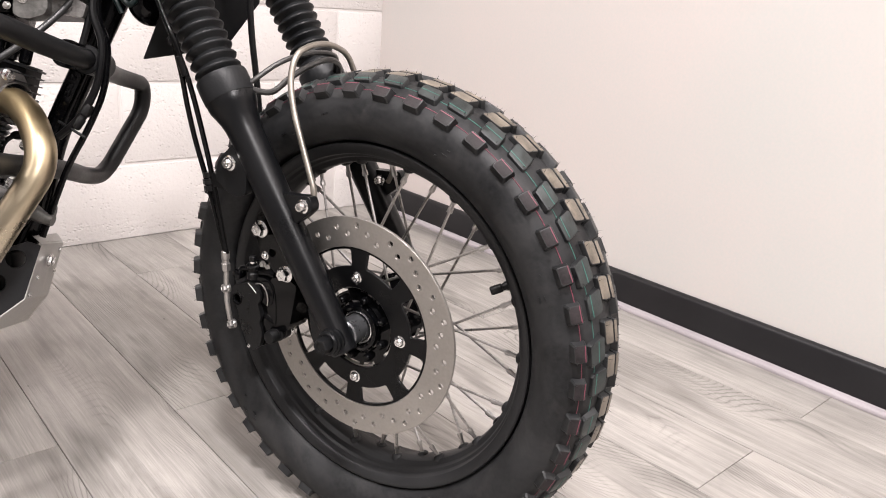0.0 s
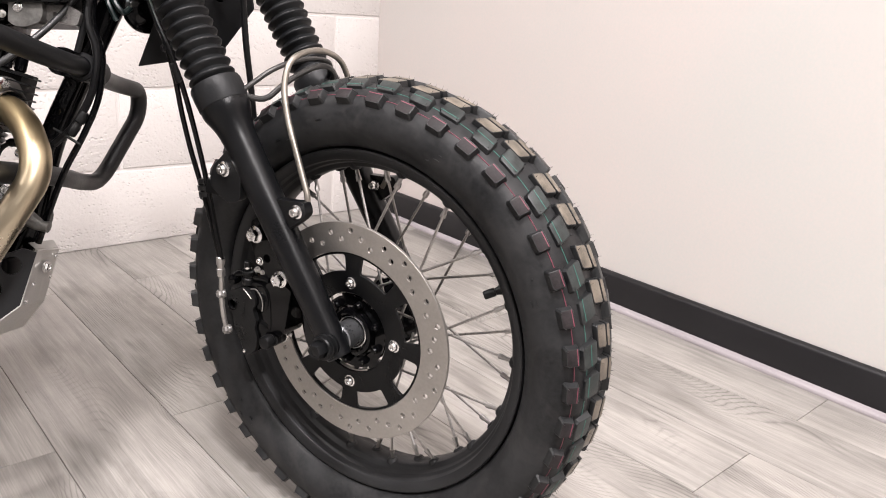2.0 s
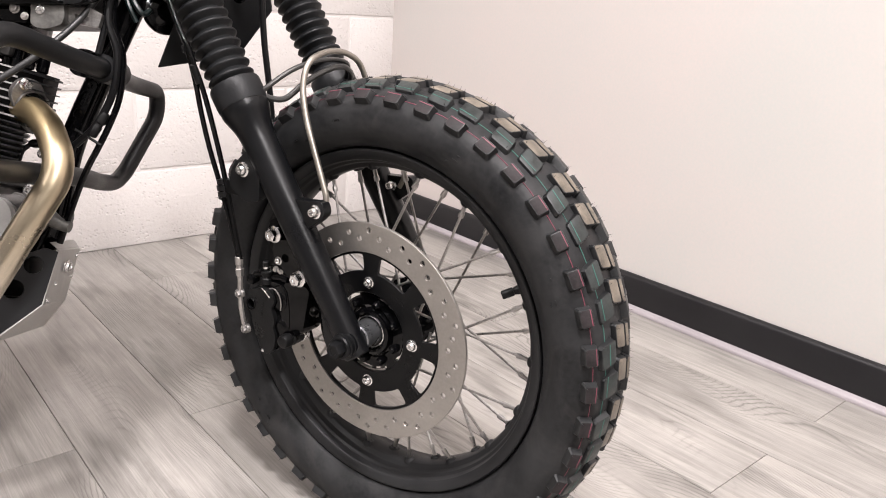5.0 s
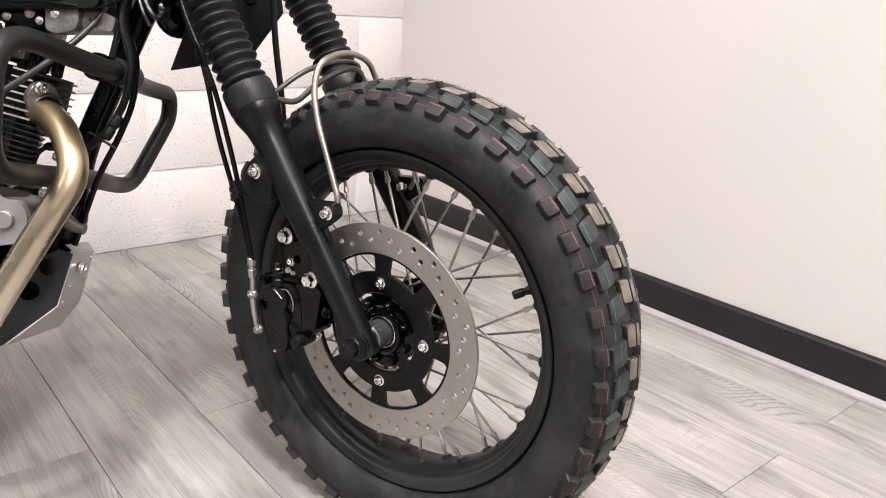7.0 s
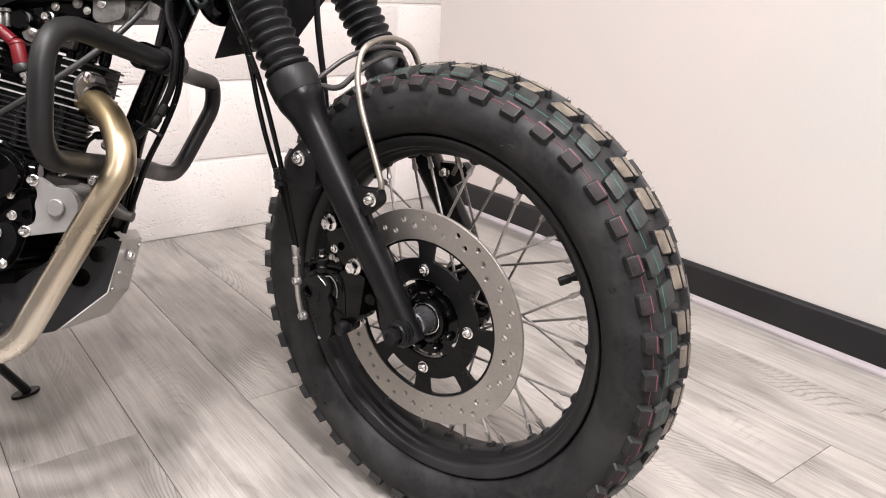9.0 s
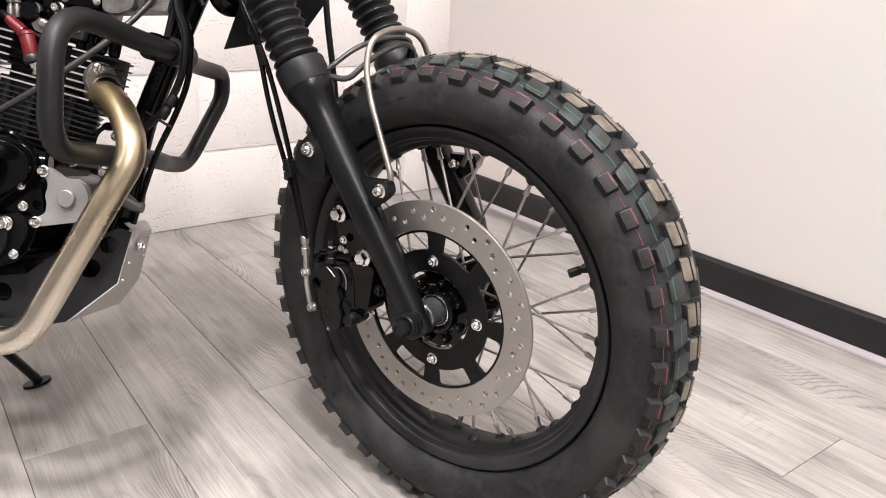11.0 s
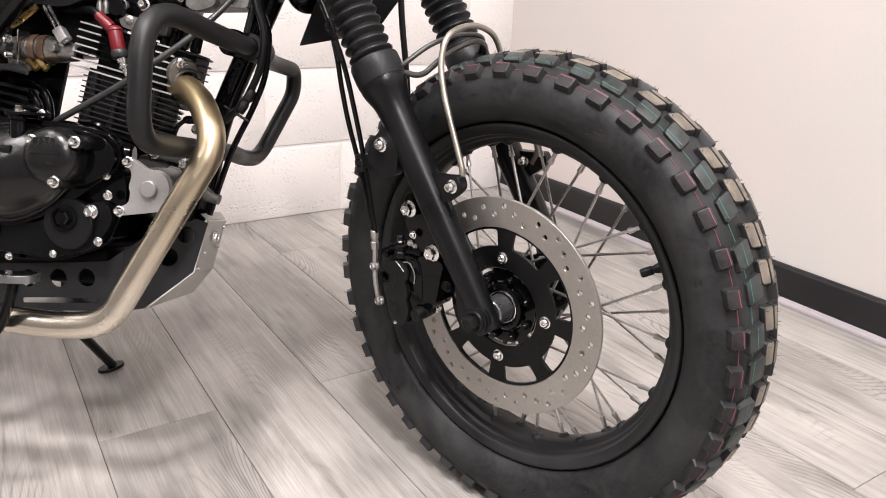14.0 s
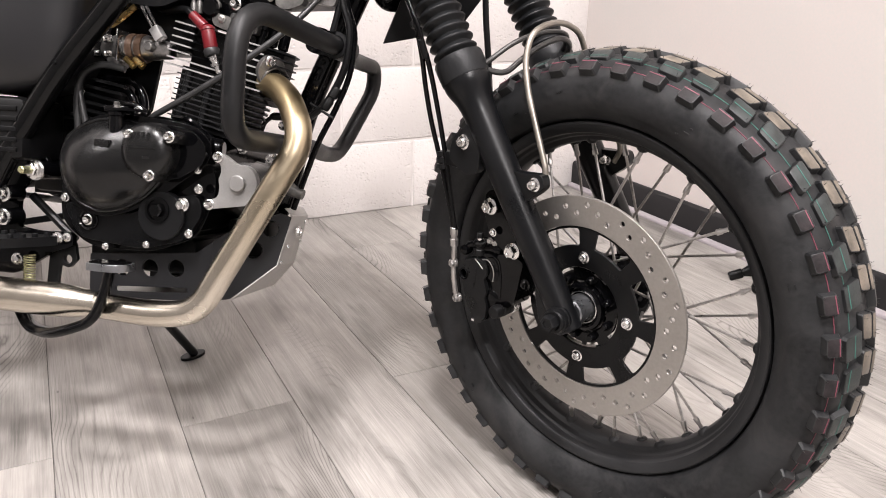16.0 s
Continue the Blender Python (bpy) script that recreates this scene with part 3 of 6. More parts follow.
    # lateral place, radius, tilt, size, height, stripe, stripe's place, skew, lag, zigzag across and along
    rows = [(-0.0476, 0.2812, 47, 0.0142, 0.0195, 0.0074, PINK, 0.005, 0.05, 0.37, 0, 0), (-0.0238, 0.2876, 21, 0.0215, 0.0255, 0.0092, GREEN, -0.002, -0.22, 0.334, 0.0032, 0.6), (0.003, 0.2916, 6, 0.029, 0.0265, 0.0088, None, 0, 0.22, 0.597, 0.002, 0.4), (0.0285, 0.2885, -16, 0.0195, 0.0262, 0.009, None, 0, -0.2, 0.1, 0.002, 0.4), (0.0486, 0.2796, -55, 0.0158, 0.0205, 0.0085, None, 0, -0.05, 0.5, 0, 0)]
    count = 43
    for y, r, tilt, wide, long, tall, stripe, at, skew, lag, across, along in rows:
        # block tops paler than their sides: tan, green and pink by row
        crown = TREAD_TAN if y == 0.003 else TREAD_GREEN if stripe is GREEN else TREAD_PINK if stripe is PINK else None
        split = wide * 0.2 if y == 0.003 else None
        pair = [block(wide, long, tall, stripe, at - across, skew, crown, split), block(wide, long, tall, stripe, at + across, skew, crown, split)]
        for i in range(count):
            sign = 1 if i % 2 == 0 else -1
            a = 360 * (i + lag) / count + 1.0 + along * sign
            low = math.cos(radians(a - 180))  # pressed flat where the tyre bears on the floor
            top = r + tall * math.cos(radians(tilt))
            sink = max(0.0, top - (HUB.z - 0.0004) / low) if low > 0.9 else 0.0
            m = WHEEL @ Matrix.Rotation(radians(-a), 4, "Y") @ Matrix.Translation((0, y + across * sign, r - sink)) @ Matrix.Rotation(radians(tilt), 4, "X")
            link("tread_block", pair[0 if sign > 0 else 1], body, m)


def rim():
    bm = bmesh.new()
    half = [(0.222, 0.034), (0.2212, 0.0385), (0.2195, 0.0395), (0.2165, 0.0392), (0.2125, 0.0368), (0.2088, 0.035), (0.208, 0.0338), (0.2072, 0.0262), (0.2062, 0.025), (0.2042, 0.0236), (0.2034, 0.0224), (0.2024, 0.0168), (0.2014, 0.0158), (0.1972, 0.0128), (0.196, 0.0112), (0.1948, 0.0)]
    prof = [(r, h) for r, h in half] + [(r, -h) for r, h in reversed(half[:-1])]
    lathe(bm, prof + [(0.2195, -0.031), (0.206, -0.018), (0.2, 0.0), (0.206, 0.018), (0.2195, 0.031)], SIDE, 128, closed=True)
    body = part("rim", bm, RIM, bike, "satin black spoked wheel rim", WHEEL)
    # hub
    bm = bmesh.new()
    lathe(bm, [(0.0, -0.052), (0.024, -0.052), (0.027, -0.042), (0.04, -0.036), (0.0445, -0.034), (0.0445, -0.029), (0.041, -0.026), (0.028, -0.02), (0.025, 0.0), (0.028, 0.02), (0.041, 0.026), (0.0445, 0.028), (0.0445, 0.034), (0.034, 0.04), (0.031, 0.052), (0.0, 0.052)], SIDE, 40)
    hub = part("hub", bm, GLOSS, bike, "gloss black wheel hub", WHEEL)
    bm = bmesh.new()
    lathe(bm, [(0.012, 0.038), (0.0215, 0.038), (0.022, 0.0525), (0.0205, 0.0535), (0.0192, 0.0515), (0.0172, 0.0515), (0.0170, 0.078), (0.0155, 0.0795), (0.0, 0.0795)], SIDE, 36)
    part("spacer", bm, SPACER, hub, "dull steel axle spacer", WHEEL)
    bm = bmesh.new()
    lathe(bm, [(0.0192, 0.0518), (0.0218, 0.0526), (0.0222, 0.0538), (0.0205, 0.0548), (0.0192, 0.054)], SIDE, 40, closed=True)
    part("seal_ring", bm, CHROME, hub, "bright seal ring", WHEEL)
    bm = bmesh.new()
    lathe(bm, [(0.0225, 0.036), (0.03, 0.036), (0.0305, 0.0525), (0.029, 0.056), (0.0255, 0.0575), (0.0228, 0.0565)], SIDE, 40)
    part("bearing_collar", bm, GLOSS, hub, "gloss black bearing collar", WHEEL)
    for a in (-100, -62, -20, 25, 75, 125, 170):
        bm = bmesh.new()
        c, d = 0.0385 * math.cos(radians(a)), 0.0385 * math.sin(radians(a))
        lathe(bm, [(0.0, 0.0605), (0.0028, 0.06), (0.0046, 0.0575), (0.0052, 0.054), (0.0052, 0.045)], SIDE @ Matrix.Translation((c, d, 0)), 14)
        part("stud", bm, GLOSS, hub, m=WHEEL)
    # spokes: nine crossed pairs to each side
    bm = bmesh.new()
    rod(bm, (0, 0, 0), (0, 0, 1), 0.0017, seg=8)
    straight = finish("spoke", bm, STEEL)
    bm = bmesh.new()
    lathe(bm, [(0, 0), (0.0022, 0), (0.0026, 0.002), (0.0026, 0.011), (0.0034, 0.0125), (0.0036, 0.018), (0, 0.018)], Matrix(), 8)
    nipple = finish("spoke_nipple", bm, STEEL)
    bm = bmesh.new()
    lathe(bm, [(0.0088, -0.006), (0.0082, -0.001), (0.0066, 0.0022), (0.0046, 0.0036), (0, 0.0036)], Matrix(), 14)
    seat = finish("nipple_seat", bm, RIM)
    for i in range(36):
        a = radians(10 * i + 0.6)
        left = i % 2
        sweep = radians(62) * (-1 if ((i + 1) // 2) % 2 else 1)
        y = (0.0308 if left else -0.0305) + (0.0035 if ((i + 1) // 2) % 2 else -0.0035)
        inner = Vector((0.042 * math.cos(a + sweep), y, 0.042 * math.sin(a + sweep)))
        outer = Vector((0.1955 * math.cos(a), 0.006 if left else -0.006, 0.1955 * math.sin(a)))
        way = outer - inner
        m = WHEEL @ axis(inner, way)
        link("spoke", straight, body, m @ Matrix.Diagonal((1, 1, way.length - 0.006, 1)))
        link("spoke_nipple", nipple, body, WHEEL @ axis(outer, -way))
        link("nipple_seat", seat, body, WHEEL @ axis((0.1958 * math.cos(a), outer.y, 0.1958 * math.sin(a)), (-math.cos(a), 0, -math.sin(a))))
    # valve
    a = radians(26.5)
    out = Vector((math.cos(a), 0, math.sin(a)))
    bm = bmesh.new()
    lathe(bm, [(0, 0), (0.0065, 0), (0.0062, 0.006), (0.0042, 0.012), (0.0042, 0.013), (0.0052, 0.0135), (0.0052, 0.025), (0.0042, 0.027), (0, 0.027)], axis(out * 0.2 + Vector((0, -0.008, 0)), -out + Vector((0, -0.7, 0))), 14)
    part("tyre_valve", bm, PLASTIC, body, "black rubber tyre valve with cap", WHEEL)


def brake_disc():
    y = 0.055  # to the right of the wheel's middle
    radii, turns = (0.129, 0.1215, 0.1142, 0.1256, 0.1178), (0.0, 7.0, 14.3, 22.3, 29.3)
    places = [(radii[i % 5], radians(91.2 - turns[i % 5] - 36 * (i // 5))) for i in range(50)]
    holes = [circle(r * math.cos(a), r * math.sin(a), 0.0033, 12) for r, a in places]
    bm = plate(bmesh.new(), circle(0, 0, 0.1382, 96), [circle(0, 0, 0.1015, 96)] + holes, SIDE, y - 0.0022, y + 0.0022)
    band = part("brake_disc", bm, DISC, bike, "drilled steel brake disc on a black carrier", WHEEL, bevel=0.0005)
    wins = []
    for i in range(8):
        c = radians(112 - 45 * i)
        wins.append(soft(sector(0.0778, 0.0985, c - radians(15.2), c + radians(15.2)), 0.0042, 3))
    bm = plate(bmesh.new(), circle(0, 0, 0.1012, 96), wins + [circle(0, 0, 0.0515, 48)], SIDE, y - 0.0032, y + 0.0012)
    part("carrier", bm, CARRIER, band, "satin black disc carrier with eight windows", WHEEL, bevel=0.0006)
    bm = bmesh.new()
    slots = [sector(0.0462, 0.0502, radians(a), radians(a + w), 6) for a, w in ((-134, 48), (-80, 22), (-38, 46), (52, 40), (112, 36))]
    plate(bm, circle(0, 0, 0.0522, 64), slots + [circle(0, 0, 0.034, 40)], SIDE, y - 0.006, y - 0.0034)
    part("sensor_ring", bm, GLOSS, band, "slotted black ring inside the carrier", WHEEL)
    for a0, a1 in ((78, 112), (-24, 10), (-112, -62)):
        bm = plate(bmesh.new(), sector(0.0496, 0.0512, radians(a0), radians(a1), 12), [], SIDE, y - 0.0062, y - 0.0022)
        part("clip_arc", bm, STEEL, band, "bright steel ring edge showing inside the carrier", WHEEL)
    for i in range(4):
        a = radians(91 - 90 * i)
        bm = hex_bolt(bmesh.new(), (0.0645 * math.cos(a), -y - 0.001, 0.0645 * math.sin(a)), RIGHT, 0.006, 0.006, flange=1.25, socket=True)
        part("disc_bolt", bm, CHROME, band, "bright zinc button-head bolt", WHEEL)


RAKE = radians(33.1)
LEG = Vector((-math.sin(RAKE), 0, math.cos(RAKE)))


def fork_leg(y, name):
    foot = Vector((0.0, y, 0.0))
    bm = bmesh.new()
    lathe(bm, [(0, -0.0195), (0.0138, -0.0195), (0.0155, -0.0178), (0.0164, 0.0), (0.0175, 0.04), (0.0187, 0.1), (0.0199, 0.2), (0.0208, 0.262), (0.0214, 0.2715), (0.0232, 0.281), (0.0264, 0.2905), (0.0286, 0.2965), (0.0293, 0.3015), (0.0293, 0.3062)], axis(foot, LEG), 40)
    leg = part(name, bm, SATIN, bike, "satin black front fork leg with ribbed rubber gaiter", WHEEL)
    bm = bmesh.new()  # flat axle lug behind the foot
    plate(bm, soft([(-0.034, 0.008), (-0.029, -0.013), (-0.012, -0.021), (0.006, -0.021), (0.004, 0.004), (-0.014, 0.036), (-0.04, 0.042)], 0.008), [], side(y), -0.0105, 0.0105)
    part("axle_lug", bm, SATIN, leg, m=WHEEL, bevel=0.004)
    bm = bmesh.new()
    lathe(bm, [(0.0286, 0.3055), (0.0298, 0.306), (0.0303, 0.308), (0.0308, 0.322), (0.0307, 0.3315), (0.0295, 0.3345), (0.0262, 0.3355), (0.0255, 0.3345), (0.02, 0.334)], axis(foot, LEG), 40)
    part("seal_collar", bm, BOOT, leg, "grey-black rubber collar", WHEEL)
    bm, prof, h = bmesh.new(), [(0.021, 0.333)], 0.3355
    while h < 0.62:
        big = 0.0283 + 0.0018 * min(1, (h - 0.34) / 0.12)
        prof += [(0.0225, h), (0.0238, h + 0.0022), (big - 0.001, h + 0.0046), (big, h + 0.0064), (big - 0.001, h + 0.0082), (0.0238, h + 0.0106)]
        h += 0.0128
    lathe(bm, prof, axis(foot, LEG), 40)
    part("gaiter", bm, BOOT, leg, "ribbed black rubber fork gaiter", WHEEL, angle=60)
    return leg


def bracket_bolt(parent, place, r=0.007, h=0.009, way=RIGHT, name="bolt", mat=CHROME, m=WHEEL, spin=10, label="bright zinc bolt head", socket=False):
    return part(name, hex_bolt(bmesh.new(), place, way, r, h, spin, socket=socket), mat, parent, label, m)


def front_end():
    right = fork_leg(-0.09, "fork_leg")
    left = fork_leg(0.086, "fork_leg")
    # axle
    bm = rod(bmesh.new(), (0, -0.112, 0), (0, 0.115, 0), 0.0085, seg=20)
    axle = part("axle", bm, MATT, bike, "steel front axle with black hex nut", WHEEL)
    bm = bmesh.new()
    lathe(bm, [(0.0, 0.098), (0.0158, 0.098), (0.0162, 0.1015), (0.0148, 0.1025), (0.0148, 0.104), (0.0158, 0.105), (0.0158, 0.108), (0.014, 0.109), (0.014, 0.1105), (0.0145, 0.1115), (0.0135, 0.1135), (0.011, 0.114)], SIDE @ Matrix.Translation((0.001, 0.0, 0)), 28)
    lathe(bm, [(0.0104, 0.112), (0.0104, 0.1235), (0.009, 0.1255), (0.0055, 0.1255), (0.005, 0.1245), (0.0, 0.1245)], SIDE @ Matrix.Translation((0.001, 0.0, 0)), 6)
    part("axle_nut", bm, MATT, axle, "black hex axle nut", WHEEL)
    # lugs with the stay bolts
    for y, leg, place in ((-0.09, right, (-0.05, -0.0915, 0.1505)), (0.09, left, (-0.068, 0.0915, 0.147))):
        s = -1 if y < 0 else 1
        bm = bmesh.new()
        plate(bm, soft([(-0.088, 0.108), (-0.046, 0.139), (-0.036, 0.149), (-0.041, 0.164), (-0.058, 0.161), (-0.112, 0.158)], 0.008), [], side(y), -0.007, 0.006)
        part("stay_lug", bm, SATIN, leg, m=WHEEL, bevel=0.0015)
        bracket_bolt(leg, (place[0], place[1] + s * 0.004, place[2]), 0.0065, 0.009, (0, s, 0), "stay_bolt", socket=True)
    bracket_bolt(left, (-0.0715, 0.0835, 0.1475), 0.0062, 0.01, RIGHT, "stay_bolt", socket=True)
    # wire hoop over the tyre, and the two wires of the rear stay
    bm = tube(bmesh.new(), [(-0.047, -0.0845, 0.146), (-0.044, -0.0835, 0.165), (-0.088, -0.07, 0.25), (-0.101, -0.062, 0.285), (-0.103, -0.05, 0.313), (-0.105, -0.018, 0.3225), (-0.107, 0.018, 0.3225), (-0.106, 0.05, 0.31), (-0.103, 0.063, 0.283), (-0.088, 0.07, 0.25), (-0.05, 0.0835, 0.165), (-0.06, 0.0845, 0.146)], 0.0037, 0.022, 14, 6)
    hoop = part("mudguard_stay", bm, WIRE, bike, "bent bare steel wire hoop over the tyre", WHEEL)
    bm = bmesh.new()
    for y0 in (-0.086, 0.092):
        lathe(bm, [(0.0043, -0.006), (0.0072, -0.006), (0.0072, 0.006), (0.0043, 0.006)], axis((-0.048 if y0 < 0 else -0.064, y0, 0.150), (0, 1, 0)), 18, closed=True)
    part("stay_eye", bm, WIRE, hoop, m=WHEEL)
    for pts, r in (([(-0.165, -0.088, 0.262), (-0.149, -0.075, 0.277), (-0.133, -0.04, 0.303), (-0.123, 0.01, 0.312), (-0.122, 0.05, 0.307), (-0.16, 0.088, 0.275)], 0.0032), ([(-0.165, -0.085, 0.268), (-0.149, -0.075, 0.269), (-0.132, -0.06, 0.264), (-0.124, -0.02, 0.291), (-0.114, 0.025, 0.306), (-0.13, 0.07, 0.29), (-0.165, 0.09, 0.262)], 0.0036)):
        part("rear_stay", tube(bmesh.new(), pts, r, 0.03, 10), DULL, bike, "bent dark steel wire stay behind the tyre", WHEEL)

    # caliper bracket and caliper
    bm = plate(bmesh.new(), soft([(-0.134, 0.124), (-0.104, 0.131), (-0.06, 0.075), (-0.062, 0.047), (-0.09, 0.043), (-0.126, 0.066), (-0.138, 0.1)], 0.01), [], side(), 0.072, 0.084)
    bracket = part("caliper_bracket", bm, GLOSS, bike, "black caliper bracket bolted to the fork leg", WHEEL, bevel=0.0015)
    bracket_bolt(bracket, (-0.12, -0.0895, 0.1075), 0.0082, 0.0115)
    bracket_bolt(bracket, (-0.081, -0.0895, 0.0595), 0.0082, 0.0115)
    bracket_bolt(bracket, (-0.115, -0.0895, 0.0745), 0.0042, 0.004, socket=True)
    bm = plate(bmesh.new(), soft([(-0.146, 0.03), (-0.138, 0.041), (-0.118, 0.045), (-0.103, 0.04), (-0.099, 0.02), (-0.099, -0.012), (-0.106, -0.036), (-0.122, -0.05), (-0.146, -0.045), (-0.16, -0.012), (-0.16, 0.018)], 0.008), [], side(), 0.058, 0.09)
    caliper = part("brake_caliper", bm, GLOSS, bike, "gloss black brake caliper", WHEEL, bevel=0.006)
    outline = [(-0.1665, 0.0225), (-0.1585, 0.0285), (-0.147, 0.031), (-0.137, 0.0365), (-0.1265, 0.034), (-0.1185, 0.0265), (-0.1172, 0.018), (-0.1232, 0.0105), (-0.1195, 0.002), (-0.1172, -0.0065), (-0.1205, -0.0148), (-0.1162, -0.024), (-0.1172, -0.036), (-0.1205, -0.0465), (-0.1305, -0.0555), (-0.1378, -0.0545), (-0.1425, -0.044), (-0.1505, -0.032), (-0.1555, -0.021), (-0.1572, -0.006), (-0.1635, 0.002), (-0.1675, 0.012)]
    bm = plate(bmesh.new(), soft(outline, 0.0045), [circle(-0.1575, 0.0085, 0.0062, 18)], side(), 0.078, 0.0965)
    shell = part("outer_body", bm, CAST, caliper, "black enamelled scalloped outer half", WHEEL, bevel=0.0025)
    bm = bmesh.new()
    lathe(bm, [(0.0, 0.083), (0.0062, 0.083), (0.0062, 0.095), (0.0068, 0.0975), (0.0078, 0.0978), (0.0082, 0.096)], SIDE @ Matrix.Translation((-0.1575, 0.0085, 0)), 24)
    part("bore_lip", bm, GLOSS, shell, m=WHEEL)
    bm = bmesh.new()
    for k in range(6):  # worn moulded marks down the face
        box(bm, (-0.1372 - 0.0008 * k, -0.0971, 0.019 - 0.0052 * k), (-0.1342 - 0.0008 * k, -0.096, 0.0215 - 0.0052 * k))
    tagged(part("moulded_mark", bm, CAST, shell, m=WHEEL), kind="stuff")
    for x0, z0, r0 in ((-0.1175, 0.0205, 0.0165), (-0.1145, -0.0165, 0.0165)):
        bm = bmesh.new()
        lathe(bm, [(r0, 0.058), (r0, 0.086), (r0 - 0.0015, 0.0895), (r0 - 0.0045, 0.0918), (r0 - 0.009, 0.0928), (0.0, 0.093)], SIDE @ Matrix.Translation((x0, z0, 0)), 36)
        part("piston_housing", bm, GLOSS, caliper, m=WHEEL, angle=60)
    bm = plate(bmesh.new(), soft([(-0.108, 0.047), (-0.085, 0.053), (-0.0655, 0.047), (-0.0695, 0.03), (-0.076, -0.004), (-0.082, -0.019), (-0.103, -0.022), (-0.106, 0.01)], 0.006), [], side(), 0.054, 0.089)
    part("mounting_frame", bm, GLOSS, caliper, "gloss black caliper mounting frame", WHEEL, bevel=0.0045)
    bm = tube(bmesh.new(), [(-0.126, -0.0955, 0.0365), (-0.1165, -0.0962, 0.0395), (-0.1085, -0.0955, 0.031), (-0.1065, -0.095, 0.02), (-0.109, -0.094, 0.011)], 0.0008, 0.008, 8)
    part("pad_spring", bm, STEEL, caliper, "thin bright steel wire", WHEEL)
    # steel wire that draws the highlight along the casting's edge
    bm = tube(bmesh.new(), [(-0.138, -0.0968, 0.0345), (-0.131, -0.0978, 0.0315), (-0.1245, -0.0968, 0.0245)], 0.0007, 0.006, 8)
    part("pad_spring", bm, STEEL, caliper, "thin bright steel wire", WHEEL)
    # sliding pin in its rubber boot, along the axle
    bm = bmesh.new()
    lathe(bm, [(0.0, 0.1045), (0.0055, 0.1043), (0.0078, 0.103), (0.0088, 0.1), (0.009, 0.092), (0.0078, 0.0905), (0.0078, 0.0885), (0.0092, 0.087), (0.0092, 0.084), (0.0078, 0.0825), (0.0078, 0.0805), (0.009, 0.079), (0.009, 0.0715), (0.0075, 0.07)], SIDE @ Matrix.Translation((-0.0985, -0.0265, 0)), 28)
    pin = part("slider_pin", bm, PLASTIC, caliper, "black rubber boot over the sliding pin", WHEEL)
    bm = bmesh.new()
    lathe(bm, [(0.0086, 0.0715), (0.0098, 0.071), (0.0098, 0.068), (0.0078, 0.0675), (0.0078, 0.0655), (0.0096, 0.065), (0.0096, 0.062), (0.006, 0.061)], SIDE @ Matrix.Translation((-0.0985, -0.0265, 0)), 28)
    part("pin_washer", bm, CHROME, pin, "bright steel washers", WHEEL)
    bm = rod(bmesh.new(), (-0.107, -0.081, -0.022), (-0.1165, -0.081, -0.014), 0.011, 0.009, 20, 0.003)
    part("pin_boss", bm, GLOSS, caliper, m=WHEEL)
    # bleed nipple: cap, ring, strap and knob
    bm = bmesh.new()
    lathe(bm, [(0.0078, 0.0), (0.0078, 0.007), (0.0062, 0.0085), (0.0062, 0.011), (0.0074, 0.0125), (0.0074, 0.0155), (0.005, 0.0168), (0.005, 0.02)], axis((-0.1375, -0.0875, 0.0385), (-0.02, 0, 1)), 20)
    lathe(bm, [(0.0048, 0.0225), (0.0048, 0.0285), (0.0038, 0.0295), (0.0, 0.0295)], axis((-0.1375, -0.0875, 0.0385), (-0.02, 0, 1)), 6)
    bleed = part("bleed_nipple", bm, PLASTIC, caliper, "black rubber bleed nipple cap", WHEEL)
    bm = bmesh.new()
    lathe(bm, [(0.0036, 0.0195), (0.0045, 0.0195), (0.0045, 0.0228), (0.0036, 0.0228)], axis((-0.1375, -0.0875, 0.0385), (-0.02, 0, 1)), 14, closed=True)
    part("nipple_collar", bm, CHROME, bleed, "bright metal collar", WHEEL)
    part("cap_strap", tube(bmesh.new(), [(-0.138, -0.096, 0.0545), (-0.1285, -0.093, 0.0565), (-0.127, -0.083, 0.0595), (-0.134, -0.079, 0.061), (-0.145, -0.085, 0.0575), (-0.1435, -0.094, 0.055)], 0.0013, 0.008, 8), PLASTIC, bleed, m=WHEEL)
    bm = tube(bmesh.new(), [(-0.159, -0.0895, 0.0415), (-0.1535, -0.0885, 0.049), (-0.1435, -0.088, 0.0515), (-0.138, -0.0875, 0.0485)], 0.0052, 0.009, 14)
    lathe(bm, [(0.0, 0.0985), (0.0042, 0.098), (0.0062, 0.0965), (0.0068, 0.094), (0.0062, 0.085), (0.0, 0.085)], SIDE @ Matrix.Translation((-0.1588, 0.0405, 0)), 20)
    part("inlet_boss", bm, GLOSS, caliper, m=WHEEL)
    bm = tube(bmesh.new(), [(-0.134, -0.08, 0.0465), (-0.119, -0.079, 0.05), (-0.107, -0.078, 0.048)], 0.0085, 0.01, 16)
    part("bridge_casting", bm, GLOSS, caliper, m=WHEEL)
    for p, r in (((-0.1225, -0.0855, 0.0605), 0.0032), ((-0.1165, -0.0835, 0.0575), 0.0026)):
        bracket_bolt(caliper, p, r, r * 1.4, mat=STEEL, label="small steel screw")
    for p, r in (((-0.1388, -0.0965, -0.0515), 0.0018),):
        bracket_bolt(caliper, p, r, r)
    # banjo fittings and hoses
    bm = bmesh.new()
    rod(bm, (-0.1745, -0.0985, 0.0685), (-0.1738, -0.099, 0.0575), 0.0052, 0.005, 12, 0.0008)
    rod(bm, (-0.1738, -0.099, 0.0575), (-0.1735, -0.099, 0.0535), 0.0042, 0.0042, 12)
